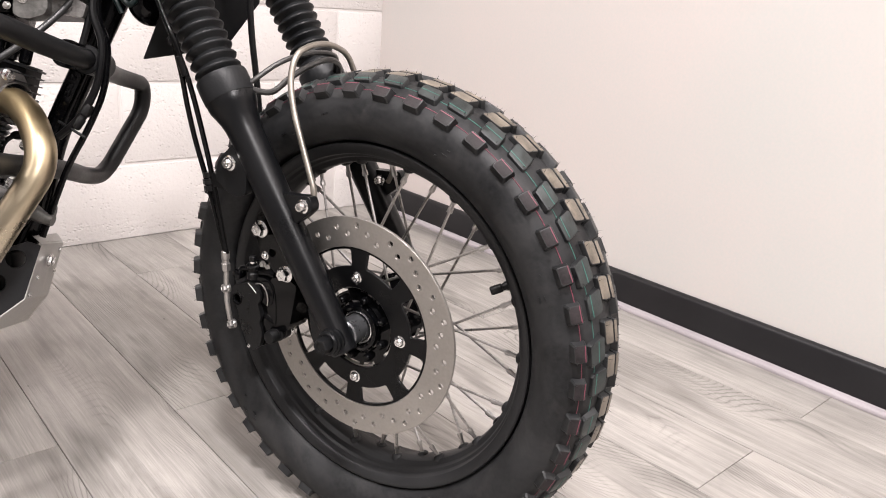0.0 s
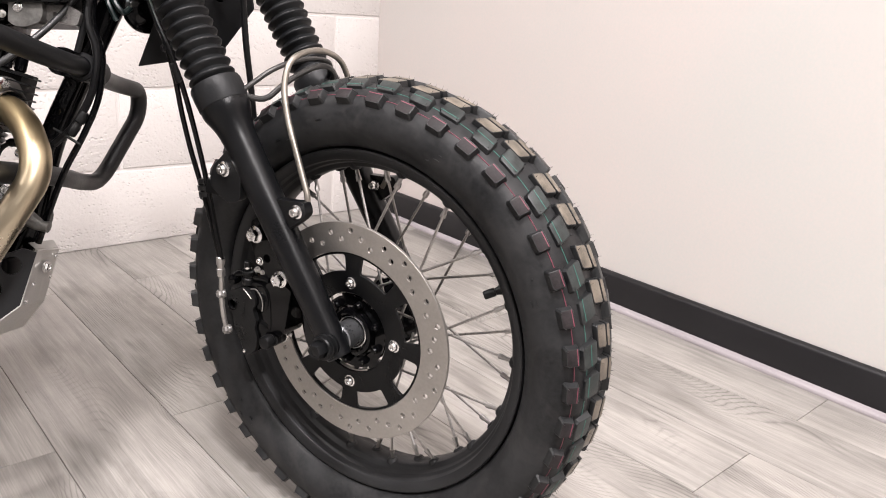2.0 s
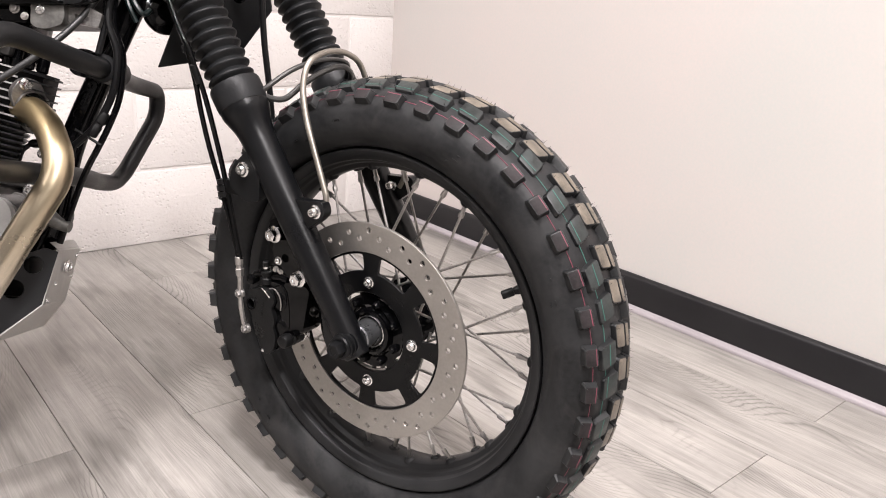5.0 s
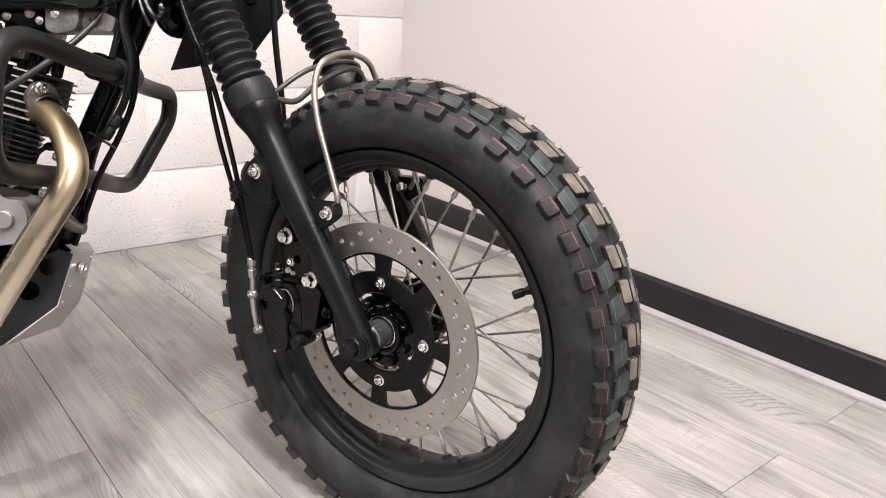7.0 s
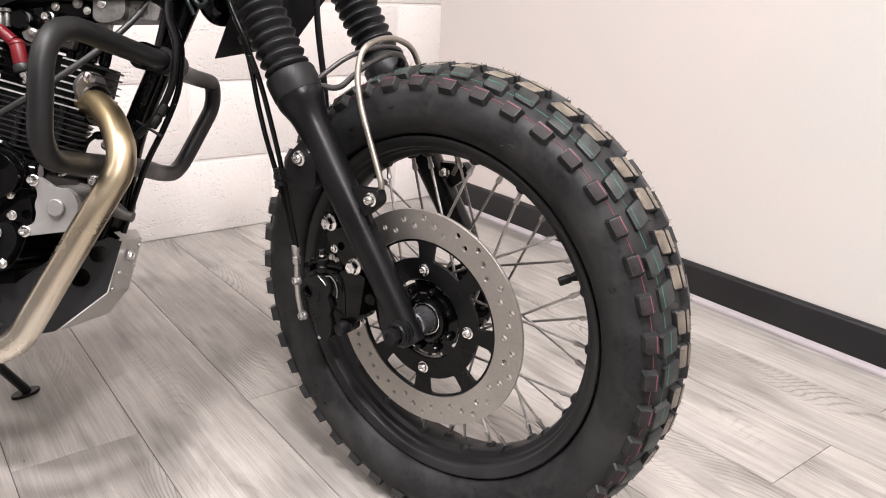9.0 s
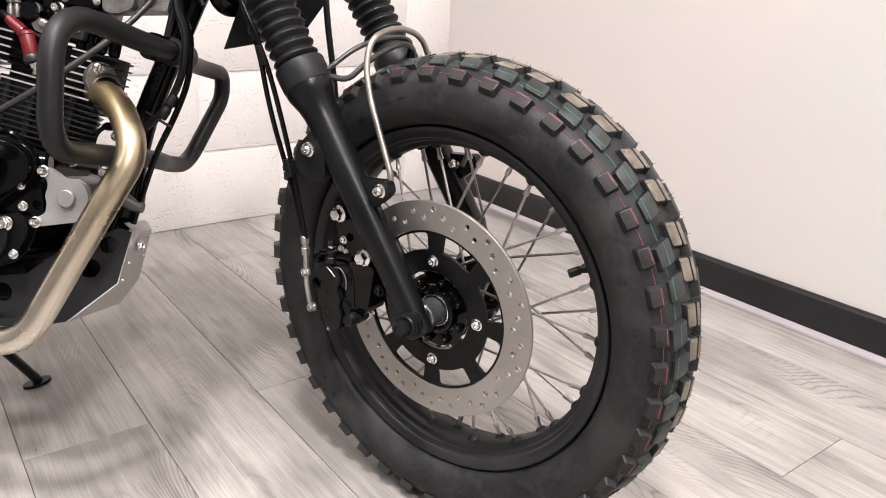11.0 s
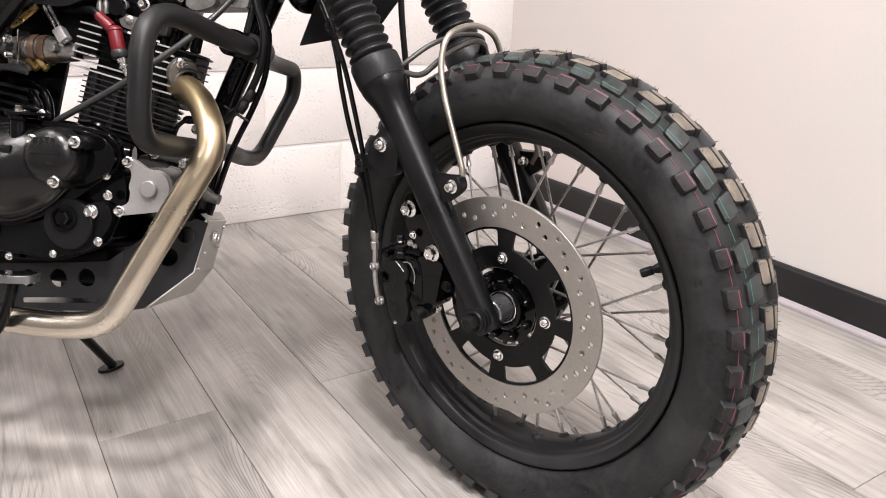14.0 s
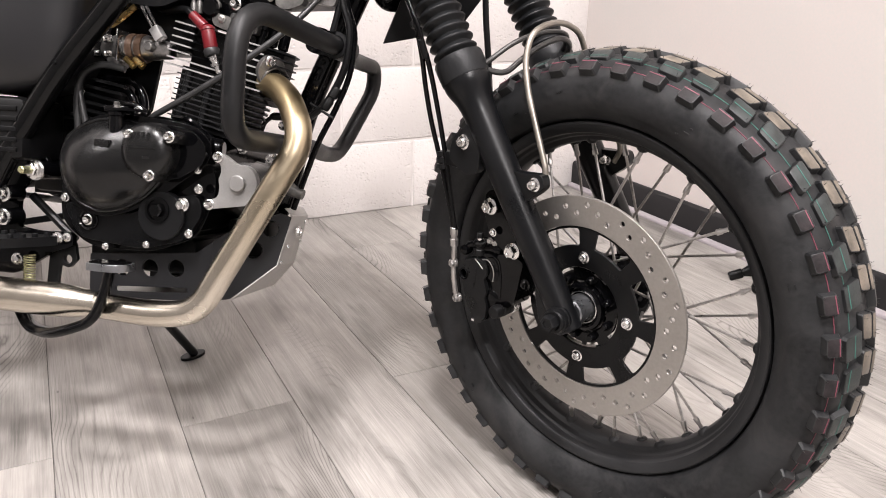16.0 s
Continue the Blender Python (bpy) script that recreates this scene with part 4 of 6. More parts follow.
    rod(bm, (-0.1735, -0.099, 0.0535), (-0.173, -0.099, 0.043), 0.0056, 0.0052, 6, 0.0006)
    rod(bm, (-0.173, -0.099, 0.043), (-0.1735, -0.099, 0.024), 0.0034, seg=12)
    tube(bm, [(-0.1735, -0.0995, 0.02), (-0.1722, -0.1, 0.0), (-0.1685, -0.0995, -0.02), (-0.166, -0.099, -0.027)], 0.0033, 0.012, 12)
    for x, z in ((-0.1752, 0.0195), (-0.1665, -0.0275)):
        lathe(bm, [(0.0, 0.0), (0.0058, 0.0), (0.0062, 0.0022), (0.0058, 0.0044), (0.0046, 0.005)], axis((x + 0.003, -0.0955, z), (-0.35, -1, 0.02)), 22)
        lathe(bm, [(0.0056, 0.0044), (0.0058, 0.0056), (0.0053, 0.0088), (0.0042, 0.0098), (0.0024, 0.0098), (0.002, 0.0088), (0.0, 0.0088)], axis((x + 0.003, -0.0955, z), (-0.35, -1, 0.02)), 6)
    part("banjo_fitting", bm, STEEL, caliper, "bright steel banjo fittings", WHEEL)
    tube_pts = ([(-0.1748, -0.0985, 0.066), (-0.188, -0.101, 0.12), (-0.1985, -0.104, 0.1619), (-0.2078, -0.11, 0.2051), (-0.2103, -0.118, 0.2503), (-0.2089, -0.124, 0.2812), (-0.2111, -0.128, 0.3039), (-0.2148, -0.13, 0.3247), (-0.2333, -0.132, 0.3575), (-0.252, -0.13, 0.4), (-0.264, -0.12, 0.45)], [(-0.1715, -0.0985, 0.066), (-0.181, -0.101, 0.12), (-0.1899, -0.104, 0.1755), (-0.1946, -0.11, 0.2165), (-0.1976, -0.118, 0.2565), (-0.2012, -0.124, 0.284), (-0.2055, -0.1295, 0.3043), (-0.209, -0.133, 0.3207), (-0.229, -0.135, 0.3575), (-0.247, -0.133, 0.4), (-0.258, -0.122, 0.45)])
    for pts in tube_pts:
        part("brake_hose", tube(bmesh.new(), pts, 0.0031, 0.03, 12), GLOSS, bike, "thin black brake hose", WHEEL)
    bm = rod(bmesh.new(), (-0.2025, -0.1245, 0.281), (-0.2065, -0.1295, 0.303), 0.0042, seg=14, round_end=0.001)
    part("hose_sleeve", bm, PLASTIC, bike, "short black sleeve over the hose", WHEEL)
    bm = bmesh.new()
    lathe(bm, [(0.0, 0.0), (0.0045, 0.0), (0.005, 0.003), (0.0036, 0.006), (0.0, 0.007)], axis((-0.2165, -0.128, 0.3195), (-0.8, -0.3, -0.2)), 14)
    lathe(bm, [(0.0048, -0.0025), (0.0054, -0.002), (0.0054, 0.002), (0.0048, 0.0025)], axis((-0.2125, -0.1305, 0.3195), (-0.18, 0, 1)), 16, closed=True)
    part("hose_clip", bm, PLASTIC, bike, "black clip joining the hoses", WHEEL)
    # hose clamp on its bracket
    bm = plate(bmesh.new(), soft([(-0.178, 0.162), (-0.172, 0.186), (-0.14, 0.215), (-0.125, 0.2), (-0.128, 0.15), (-0.15, 0.145)], 0.008), [], side(), 0.096, 0.108)
    clamp = part("hose_bracket", bm, MATT, bike, "black hose bracket on the fork leg", WHEEL, bevel=0.0015)
    bracket_bolt(clamp, (-0.152, -0.1075, 0.1855), 0.0072, 0.0085, socket=True)
    bm = bmesh.new()
    for z, r in ((0.148, 0.0078), (0.156, 0.0082), (0.164, 0.0074)):
        lathe(bm, [(0, 0), (r, 0), (r, 0.0062), (0, 0.0062)], axis((-0.1925 - (z - 0.15) * 0.12, -0.102, z - 0.004), (-0.12, 0, 1)), 10)
    box(bm, (-0.186, -0.106, 0.15), (-0.165, -0.098, 0.168), bevel=0.002)
    part("hose_clip", bm, PLASTIC, clamp, m=WHEEL)
    # cable behind the right leg
    part("brake_hose", tube(bmesh.new(), [(-0.19, -0.02, 0.225), (-0.194, -0.02, 0.268), (-0.203, -0.02, 0.33), (-0.205, -0.02, 0.4)], 0.004, 0.04, 10), PLASTIC, bike, "black hose running up between the fork legs", WHEEL)
    # black sheet guard under the steering head
    bm = bmesh.new()
    a, b, c, d = Vector((-0.333, -0.08, 0.285)), Vector((-0.267, -0.002, 0.3035)), Vector((-0.236, 0.03, 0.363)), Vector((-0.268, -0.052, 0.44))
    e = Vector((-0.292, -0.082, 0.345))
    back = Vector((-0.02, 0.02, 0.004))
    ring = [a, b, c, c + Vector((-0.01, -0.004, 0.07)), d, e]
    front = [bm.verts.new(p) for p in ring]
    rear = [bm.verts.new(p + back) for p in ring]
    bm.faces.new(front)
    bm.faces.new(rear[::-1])
    for i in range(len(ring)):
        j = (i + 1) % len(ring)
        bm.faces.new([front[i], front[j], rear[j], rear[i]])
    guard = part("head_guard", bm, MATT, bike, "black sheet guard under the steering head", WHEEL, bevel=0.002)
    bracket_bolt(guard, (-0.252, -0.012, 0.378), 0.0062, 0.007, (0.5, -0.8, 0.2), mat=GLOSS, label="black hex bolt")


tyre()
rim()
brake_disc()
front_end()


# ---- the motorcycle's body ----
def crash_bar():
    r = 0.0121
    top = Vector((-0.329, 0.0, 0.2845))
    near = [(-0.3355, -0.12, 0.2825), (-0.367, -0.243, 0.2955), (-0.37, -0.243, 0.1545), (-0.371, -0.12, 0.1525)]
    far = [(-0.37, 0.0, 0.152), (-0.4013, 0.13, 0.1459), (-0.4026, 0.2, 0.1466), (-0.3648, 0.25, 0.257), (-0.3616, 0.24, 0.2937), (-0.3656, 0.13, 0.2904)]
    bm = tube(bmesh.new(), [top] + near + far + [top], r, [0.055, 0.062, 0.038, 0.055, 0.055, 0.055, 0.055, 0.055, 0.055, 0.055], 20, 8)
    bar = part("crash_bar", bm, BAR_PAINT, bike, "black powder-coated tubular crash bar", BIKE)
    # sleeve across the downtube with a rolled collar, and the welded lug behind it
    bm = bmesh.new()
    lathe(bm, [(r, -0.047), (r + 0.0042, -0.0465), (r + 0.0053, -0.045), (r + 0.0053, -0.0425), (r + 0.0042, -0.041), (r + 0.0036, -0.0395), (r + 0.0046, -0.0385), (r + 0.0046, 0.0), (r, 0.001)], axis((-0.3292, 0.0, 0.2842), (0.02, 1, 0.005)), 32)
    sleeve = part("bar_sleeve", bm, MATT, bar, "black sleeve holding the bar to the frame", BIKE)
    rim = soft([(-0.3688, 0.31), (-0.353, 0.3085), (-0.338, 0.3), (-0.318, 0.297), (-0.318, 0.271), (-0.357, 0.2735), (-0.373, 0.2772), (-0.3793, 0.2847)], 0.007)
    part("lug", plate(bmesh.new(), rim, [], side(), 0.02, 0.026), GLOSS, sleeve, m=BIKE, bevel=0.0014)


def exhaust():
    pts = [(-0.412, -0.066, 0.228), (-0.3925, -0.08, 0.2255), (-0.365, -0.102, 0.2075), (-0.3405, -0.128, 0.173), (-0.339, -0.135, 0.147), (-0.361, -0.145, 0.1025), (-0.452, -0.15, -0.059), (-0.51, -0.15, -0.067), (-0.6, -0.15, -0.0625), (-0.78, -0.15, -0.0625), (-0.95, -0.15, -0.062)]
    pipe = part("exhaust_pipe", tube(bmesh.new(), pts, 0.0163, 0.045, 28, 8), EXHAUST, bike, "polished golden steel exhaust pipe", BIKE)
    bm = bmesh.new()
    lathe(bm, [(0.01635, -0.002), (0.0168, 0.006), (0.0178, 0.016), (0.0196, 0.03), (0.021, 0.042), (0.0217, 0.055), (0.0218, 0.36), (0.03, 0.4), (0.042, 0.46), (0.043, 0.8), (0.036, 0.83), (0.02, 0.832), (0.0, 0.832)], axis((-0.588, -0.15, -0.0622), (-1, 0, 0.0)), 36)
    part("silencer", bm, EXHAUST, pipe, "golden steel silencer slipped over the pipe", BIKE)
    bm = bmesh.new()
    way = Vector((0.6, -0.42, -0.2))
    plate(bm, soft([(-0.026, -0.019), (0.026, -0.019), (0.037, 0), (0.026, 0.019), (-0.026, 0.019), (-0.037, 0)], 0.012), [circle(0, 0, 0.0165, 24)], axis((-0.402, -0.068, 0.2315), way, -62), -0.004, 0.004)
    lathe(bm, [(0.0172, 0.0), (0.0196, 0.0), (0.0198, 0.0052), (0.0185, 0.0064), (0.0172, 0.0055)], axis((-0.4015, -0.0685, 0.2313), way), 28)
    part("flange", bm, CARB, pipe, "grey cast exhaust flange", BIKE, bevel=0.001)
    for dx in (-0.029, 0.029):
        bracket_bolt(pipe, axis((-0.402, -0.068, 0.2315), way, -62) @ Vector((dx, 0, 0.004)), 0.0052, 0.011, way, m=BIKE)


def skid_plate():
    t = 0.003
    holes = [circle(-0.554, -0.02, 0.0115), circle(-0.516, -0.017, 0.0115), circle(-0.595, -0.023, 0.0115)]
    slot = soft([(-0.603, -0.0485), (-0.5, -0.0415), (-0.5, -0.0485), (-0.603, -0.0555)], 0.003)
    outline = soft([(-0.642, -0.008), (-0.488, 0.006), (-0.466, 0.022), (-0.466, -0.056), (-0.61, -0.066), (-0.642, -0.06)], 0.003)
    bm = plate(bmesh.new(), outline, holes + [slot], side(), 0.088, 0.088 + t)
    body = part("skid_plate", bm, SKID, bike, "black skid plate with lightening holes and bare metal nose", BIKE, bevel=0.0006)
    # folded front side panel: from the side towards the nose
    a, b = Vector((-0.466, -0.0905, 0)), Vector((-0.381, -0.038, 0))
    u = (b - a).normalized()
    m = Matrix((u, Vector((0, 0, 1)), u.cross(Vector((0, 0, 1))))).transposed().to_4x4()
    m.translation = a
    w = (b - a).length
    plate_pts = [(0, 0.022), (0.03, 0.043), (w - 0.014, 0.063), (w, 0.058), (w - 0.017, -0.007), (0.024, -0.053), (0, -0.056)]
    rounds = [circle(0.073, 0.042, 0.0108), circle(0.0515, 0.013, 0.0118)]
    bm = plate(bmesh.new(), plate_pts, rounds, m, -t, 0)
    part("side_panel", bm, SKID, body, m=BIKE, bevel=0.0006)
    bm = plate(bmesh.new(), outline, holes, side(), -0.05 - t, -0.05)
    part("side_panel", bm, SKID, body, m=BIKE, bevel=0.0006)
    # nose: upper face, slanted lower face, belly
    bm = bmesh.new()
    rows = [[(-0.391, -0.034, 0.0665), (-0.391, 0.03, 0.0665)], [(-0.3805, -0.0375, 0.06), (-0.3805, 0.02, 0.058)], [(-0.3945, -0.047, -0.0075), (-0.3945, 0.012, -0.009)], [(-0.4435, -0.0765, -0.0535), (-0.4435, 0.06, -0.0535)], [(-0.64, -0.0915, -0.066), (-0.64, 0.0915, -0.066)]]
    grid = [[[bm.verts.new(Vector(p) + Vector(o)) for p in row] for row in rows] for o in ((0, 0, 0), (-0.0025, 0, 0.0025))]
    for lay in grid:
        for r0, r1 in zip(lay, lay[1:]):
            bm.faces.new([r0[0], r0[1], r1[1], r1[0]])
    for k in (0, 1):
        for i in range(4):
            bm.faces.new([grid[0][i][k], grid[0][i + 1][k], grid[1][i + 1][k], grid[1][i][k]])
    for i in (0, 4):
        bm.faces.new([grid[0][i][0], grid[0][i][1], grid[1][i][1], grid[1][i][0]])
    nose = part("nose", bm, BRUSHED, body, "bare brushed aluminium nose sheet", BIKE)
    for p, r in (((-0.383, -0.012, 0.038), 0.0062), ((-0.3815, 0.012, 0.05), 0.0022), ((-0.3875, -0.033, 0.018), 0.0022), ((-0.3855, 0.006, 0.023), 0.0022), ((-0.393, -0.04, -0.003), 0.0022)):
        bracket_bolt(nose, p, r, r * 0.9, (1, 0, -0.2), m=BIKE)


def tilt_frame(x, z, a):
    return Matrix.Translation((x, 0, z)) @ Matrix.Rotation(radians(a), 4, "Y")


def engine():
    # crankcase
    bm = plate(bmesh.new(), soft([(-0.672, 0.15), (-0.674, 0.035), (-0.632, 0.004), (-0.541, 0.004), (-0.477, 0.028), (-0.452, 0.09), (-0.468, 0.149), (-0.51, 0.176), (-0.575, 0.18)], 0.02), [], side(), -0.1, 0.108)
    block = part("engine", bm, GLOSS, bike, "black single-cylinder engine with finned barrel", BIKE, bevel=0.004)
    bm = bmesh.new()
    lathe(bm, [(0.0095, 0.117), (0.0135, 0.117), (0.014, 0.1205), (0.0125, 0.122), (0.0105, 0.1205)], SIDE @ Matrix.Translation((-0.625, 0.04, 0)), 28)
    part("plug_ring", bm, GLOSS, block, m=BIKE)
    # black blocks added behind the skid plate so its holes read dark
    part("front_cradle", box(bmesh.new(), (-0.47, -0.045, 0.0), (-0.412, 0.01, 0.05), bevel=0.006), PLASTIC, block, m=BIKE)
    part("sump", box(bmesh.new(), (-0.66, -0.07, -0.03), (-0.5, 0.07, 0.02), bevel=0.01), PLASTIC, block, m=BIKE)
    # clutch cover and round filter cover
    bm = plate(bmesh.new(), soft([(-0.666, 0.115), (-0.659, 0.077), (-0.636, 0.053), (-0.6, 0.045), (-0.562, 0.055), (-0.516, 0.08), (-0.484, 0.104), (-0.458, 0.121), (-0.452, 0.146), (-0.473, 0.167), (-0.511, 0.173), (-0.566, 0.177), (-0.615, 0.174), (-0.65, 0.15)], 0.016), [], side(), 0.104, 0.125)
    cover = part("clutch_cover", bm, GLOSS, block, "satin black domed clutch cover", BIKE, bevel=0.006)
    # egg-shaped dome with a rolled lip
    egg = soft([(-0.663, 0.118), (-0.655, 0.084), (-0.635, 0.06), (-0.602, 0.05), (-0.57, 0.056), (-0.535, 0.076), (-0.513, 0.1), (-0.509, 0.132), (-0.522, 0.16), (-0.56, 0.172), (-0.61, 0.171), (-0.648, 0.152)], 0.03, 6)
    bm, rings = bmesh.new(), []
    for k, h in ((1.0, 0.12), (1.0, 0.1275), (0.985, 0.1305), (0.96, 0.131), (0.94, 0.129), (0.925, 0.129), (0.89, 0.1345), (0.82, 0.1405), (0.72, 0.1465), (0.58, 0.1535), (0.42, 0.1593), (0.25, 0.1632), (0.12, 0.1648), (0.04, 0.1652)):
        rings.append([bm.verts.new((-0.603 + (x + 0.603) * k, -h, 0.111 + (z - 0.111) * k)) for x, z in egg])
    for a, b in zip(rings, rings[1:]):
        for i in range(len(egg)):
            j = (i + 1) % len(egg)
            bm.faces.new([a[i], a[j], b[j], b[i]])
    bm.faces.new(rings[-1])
    part("dome", bm, COVER, cover, m=BIKE, angle=80)
    bm = bmesh.new()
    lathe(bm, [(0.0, 0.1645), (0.012, 0.164), (0.022, 0.162), (0.029, 0.1585), (0.0325, 0.154), (0.0342, 0.148), (0.035, 0.135), (0.035, 0.12)], SIDE @ Matrix.Translation((-0.525, 0.1335, 0)), 48)
    cap = part("filter_cover", bm, COVER, block, "domed oil filter cover with raised lettering worn unreadable", BIKE)
    for dx, dz, w, h in ((-0.0115, 0.0155, 0.0045, 0.011), (-0.005, 0.016, 0.0035, 0.012), (0.0015, 0.016, 0.0045, 0.012), (0.008, 0.0155, 0.0035, 0.011), (0.0005, 0.0035, 0.034, 0.0016), (-0.004, -0.0075, 0.006, 0.003), (0.006, -0.008, 0.009, 0.003)):
        x, z = -0.524 + dx, 0.1335 + dz
        y = -0.1643 + 5.5 * (dx * dx + dz * dz)
        part("raised_mark", box(bmesh.new(), (x - w / 2, y - 0.0008, z - h / 2), (x + w / 2, y + 0.003, z + h / 2)), COVER, cap, m=BIKE)
    part("raised_mark", box(bmesh.new(), (-0.59, -0.1602, 0.1345), (-0.57, -0.152, 0.1435), bevel=0.0008), COVER, cover, m=BIKE)
    for x, z in ((-0.4901, 0.1514), (-0.5428, 0.1508), (-0.5153, 0.1042)):
        bm = bmesh.new()
        lathe(bm, [(0.0085, 0.12), (0.0085, 0.157), (0.0075, 0.1585), (0.0, 0.1585)], SIDE @ Matrix.Translation((x, z, 0)), 18)
        part("boss", bm, COVER, cap, m=BIKE)
        bracket_bolt(cap, (x, -0.1585, z), 0.0053, 0.0085, m=BIKE, socket=True)
    # clutch arm tower between the dome and the filter cover
    bm = bmesh.new()
    lathe(bm, [(0.0098, -0.03), (0.0098, 0.0), (0.0092, 0.002), (0.0092, 0.006), (0.0105, 0.0075), (0.0105, 0.011), (0.0085, 0.0125), (0.0, 0.0128)], axis((-0.574, -0.139, 0.167), (0, -0.05, 1)), 28)
    tower = part("clutch_tower", bm, GLOSS, block, "gloss black clutch arm tower", BIKE)
    bm = plate(bmesh.new(), soft([(-0.586, 0.148), (-0.56, 0.148), (-0.533, 0.138), (-0.533, 0.13), (-0.562, 0.13), (-0.586, 0.134)], 0.004), [], Matrix.Diagonal((1, -1, 1, 1)), 0.18, 0.1832)
    part("arm", bm, GLOSS, tower, m=BIKE, bevel=0.0008)
    bracket_bolt(tower, (-0.574, -0.139, 0.183), 0.0038, 0.0035, (0, 0, 1), mat=STEEL, m=BIKE, label="small steel nut")
    # web from the filter housing to the front of the case
    bm = plate(bmesh.new(), soft([(-0.512, 0.168), (-0.474, 0.162), (-0.456, 0.144), (-0.458, 0.122), (-0.487, 0.104), (-0.52, 0.096)], 0.01), [], side(), 0.122, 0.134)
    part("case_web", bm, GLOSS, block, m=BIKE, bevel=0.005)
    # lower cover with plug
    bm = plate(bmesh.new(), soft([(-0.664, 0.06), (-0.64, 0.016), (-0.55, 0.008), (-0.49, 0.024), (-0.466, 0.06), (-0.474, 0.084), (-0.52, 0.075), (-0.57, 0.05), (-0.62, 0.062)], 0.014), [], side(), 0.1, 0.118)
    low = part("lower_cover", bm, CARRIER, block, "black lower engine cover", BIKE, bevel=0.003)
    bm = bmesh.new()
    lathe(bm, [(0.0315, 0.115), (0.0315, 0.1235), (0.03, 0.1255), (0.0, 0.1255)], SIDE @ Matrix.Translation((-0.5205, 0.0535, 0)), 48)
    part("round_cap", bm, MATT, low, m=BIKE)
    bm = bmesh.new()
    lathe(bm, [(0.0165, 0.125), (0.0165, 0.128), (0.013, 0.1285), (0.0125, 0.126), (0.0, 0.126)], SIDE @ Matrix.Translation((-0.524, 0.0605, 0)), 28)
    lathe(bm, [(0.0095, 0.125), (0.0095, 0.1315), (0.0075, 0.133), (0.0, 0.133)], SIDE @ Matrix.Translation((-0.524, 0.0605, 0)), 6)
    part("plug", bm, GLOSS, low, m=BIKE)
    for x, z, r, y in ((-0.4925, 0.0695, 0.0076, -0.12), (-0.4705, 0.0905, 0.005, -0.122), (-0.4835, 0.0335, 0.0048, -0.12), (-0.5415, 0.0145, 0.004, -0.12), (-0.599, 0.0075, 0.004, -0.12), (-0.625, 0.04, 0.006, -0.12), (-0.4725, 0.1145, 0.0045, -0.122), (-0.664, 0.0655, 0.005, -0.112)):
        bracket_bolt(low, (x, y, z), r * 0.9, r * 1.15, m=BIKE, socket=x == -0.625)
    # clutch lever and its bracket on top of the case
    lever = part("clutch_lever", box(bmesh.new(), (-0.6, -0.13, 0.178), (-0.565, -0.112, 0.187), bevel=0.003), GLOSS, block, m=BIKE)
    part("lever_arm", tube(bmesh.new(), [(-0.575, -0.12, 0.19), (-0.56, -0.122, 0.189), (-0.545, -0.12, 0.178)], 0.0042, 0.01, 12), GLOSS, lever, m=BIKE)
    bracket_bolt(lever, (-0.586, -0.122, 0.187), 0.0038, 0.005, (0, -0.2, 1), mat=LUG, m=BIKE, label="dull cast bolt head")
    bracket_bolt(lever, (-0.553, -0.126, 0.183), 0.0038, 0.006, m=BIKE, socket=True)
    # starter cover
    bm = plate(bmesh.new(), soft([(-0.4601, 0.1372), (-0.4511, 0.1344), (-0.4353, 0.1237), (-0.4213, 0.1242), (-0.4114, 0.1171), (-0.4064, 0.1033), (-0.4115, 0.0864), (-0.4204, 0.0743), (-0.4626, 0.0676), (-0.4725, 0.067), (-0.4746, 0.0749), (-0.4669, 0.0786), (-0.458, 0.0829), (-0.4559, 0.095), (-0.4583, 0.1031), (-0.4541, 0.1153), (-0.4566, 0.1246), (-0.4654, 0.1276)], 0.005), [], side(), 0.09, 0.1)
    proud = BIKE @ Matrix.Translation((0.012, -0.02, 0))
    grey = part("starter_cover", bm, ALU, block, "bare grey cast starter cover", proud, bevel=0.002)
    bm = bmesh.new()
    lathe(bm, [(0.0105, 0.099), (0.0102, 0.1035), (0.009, 0.1045), (0.0, 0.1045)], SIDE @ Matrix.Translation((-0.432, 0.101, 0)), 28)
    part("boss", bm, ALU, grey, m=proud)
    for p in ((-0.459, -0.1, 0.1318), (-0.469, -0.1, 0.0725)):
        bracket_bolt(grey, p, 0.0052, 0.008, m=proud, socket=True)
    bm = rod(bmesh.new(), (-0.423, -0.107, 0.1), (-0.433, 0.06, 0.1), 0.027, seg=28, round_end=0.003)
    part("starter_motor", bm, DULL, block, "dull grey starter motor", BIKE)
    bm = bmesh.new()
    rod(bm, (-0.5, -0.112, 0.142), (-0.45, -0.1, 0.14), 0.02, 0.014, 20, 0.003)
    tube(bm, [(-0.52, -0.1, 0.178), (-0.49, -0.108, 0.176), (-0.465, -0.105, 0.15), (-0.462, -0.1, 0.125)], 0.004, 0.02, 8)
    part("side_casting", bm, GLOSS, block, m=BIKE)
    # finned barrel and head, leaning forward
    up = tilt_frame(-0.478, 0.168, 13)
    bm = bmesh.new()
    box(bm, (-0.0615, -0.077, -0.008), (0.036, -0.02, 0.066), up)
    box(bm, (-0.07, -0.048, 0.06), (0.056, -0.01, 0.12), up)
    core = part("cylinder", bm, PLASTIC, block, "black finned cylinder", BIKE)
    for dx in (-0.05, -0.018, 0.014, 0.032):  # cooling posts between the fins
        part("fin_post", rod(bmesh.new(), up @ Vector((dx, -0.0765, 0.0)), up @ Vector((dx, -0.0765, 0.063)), 0.0055, seg=10), MATT, core, m=BIKE)
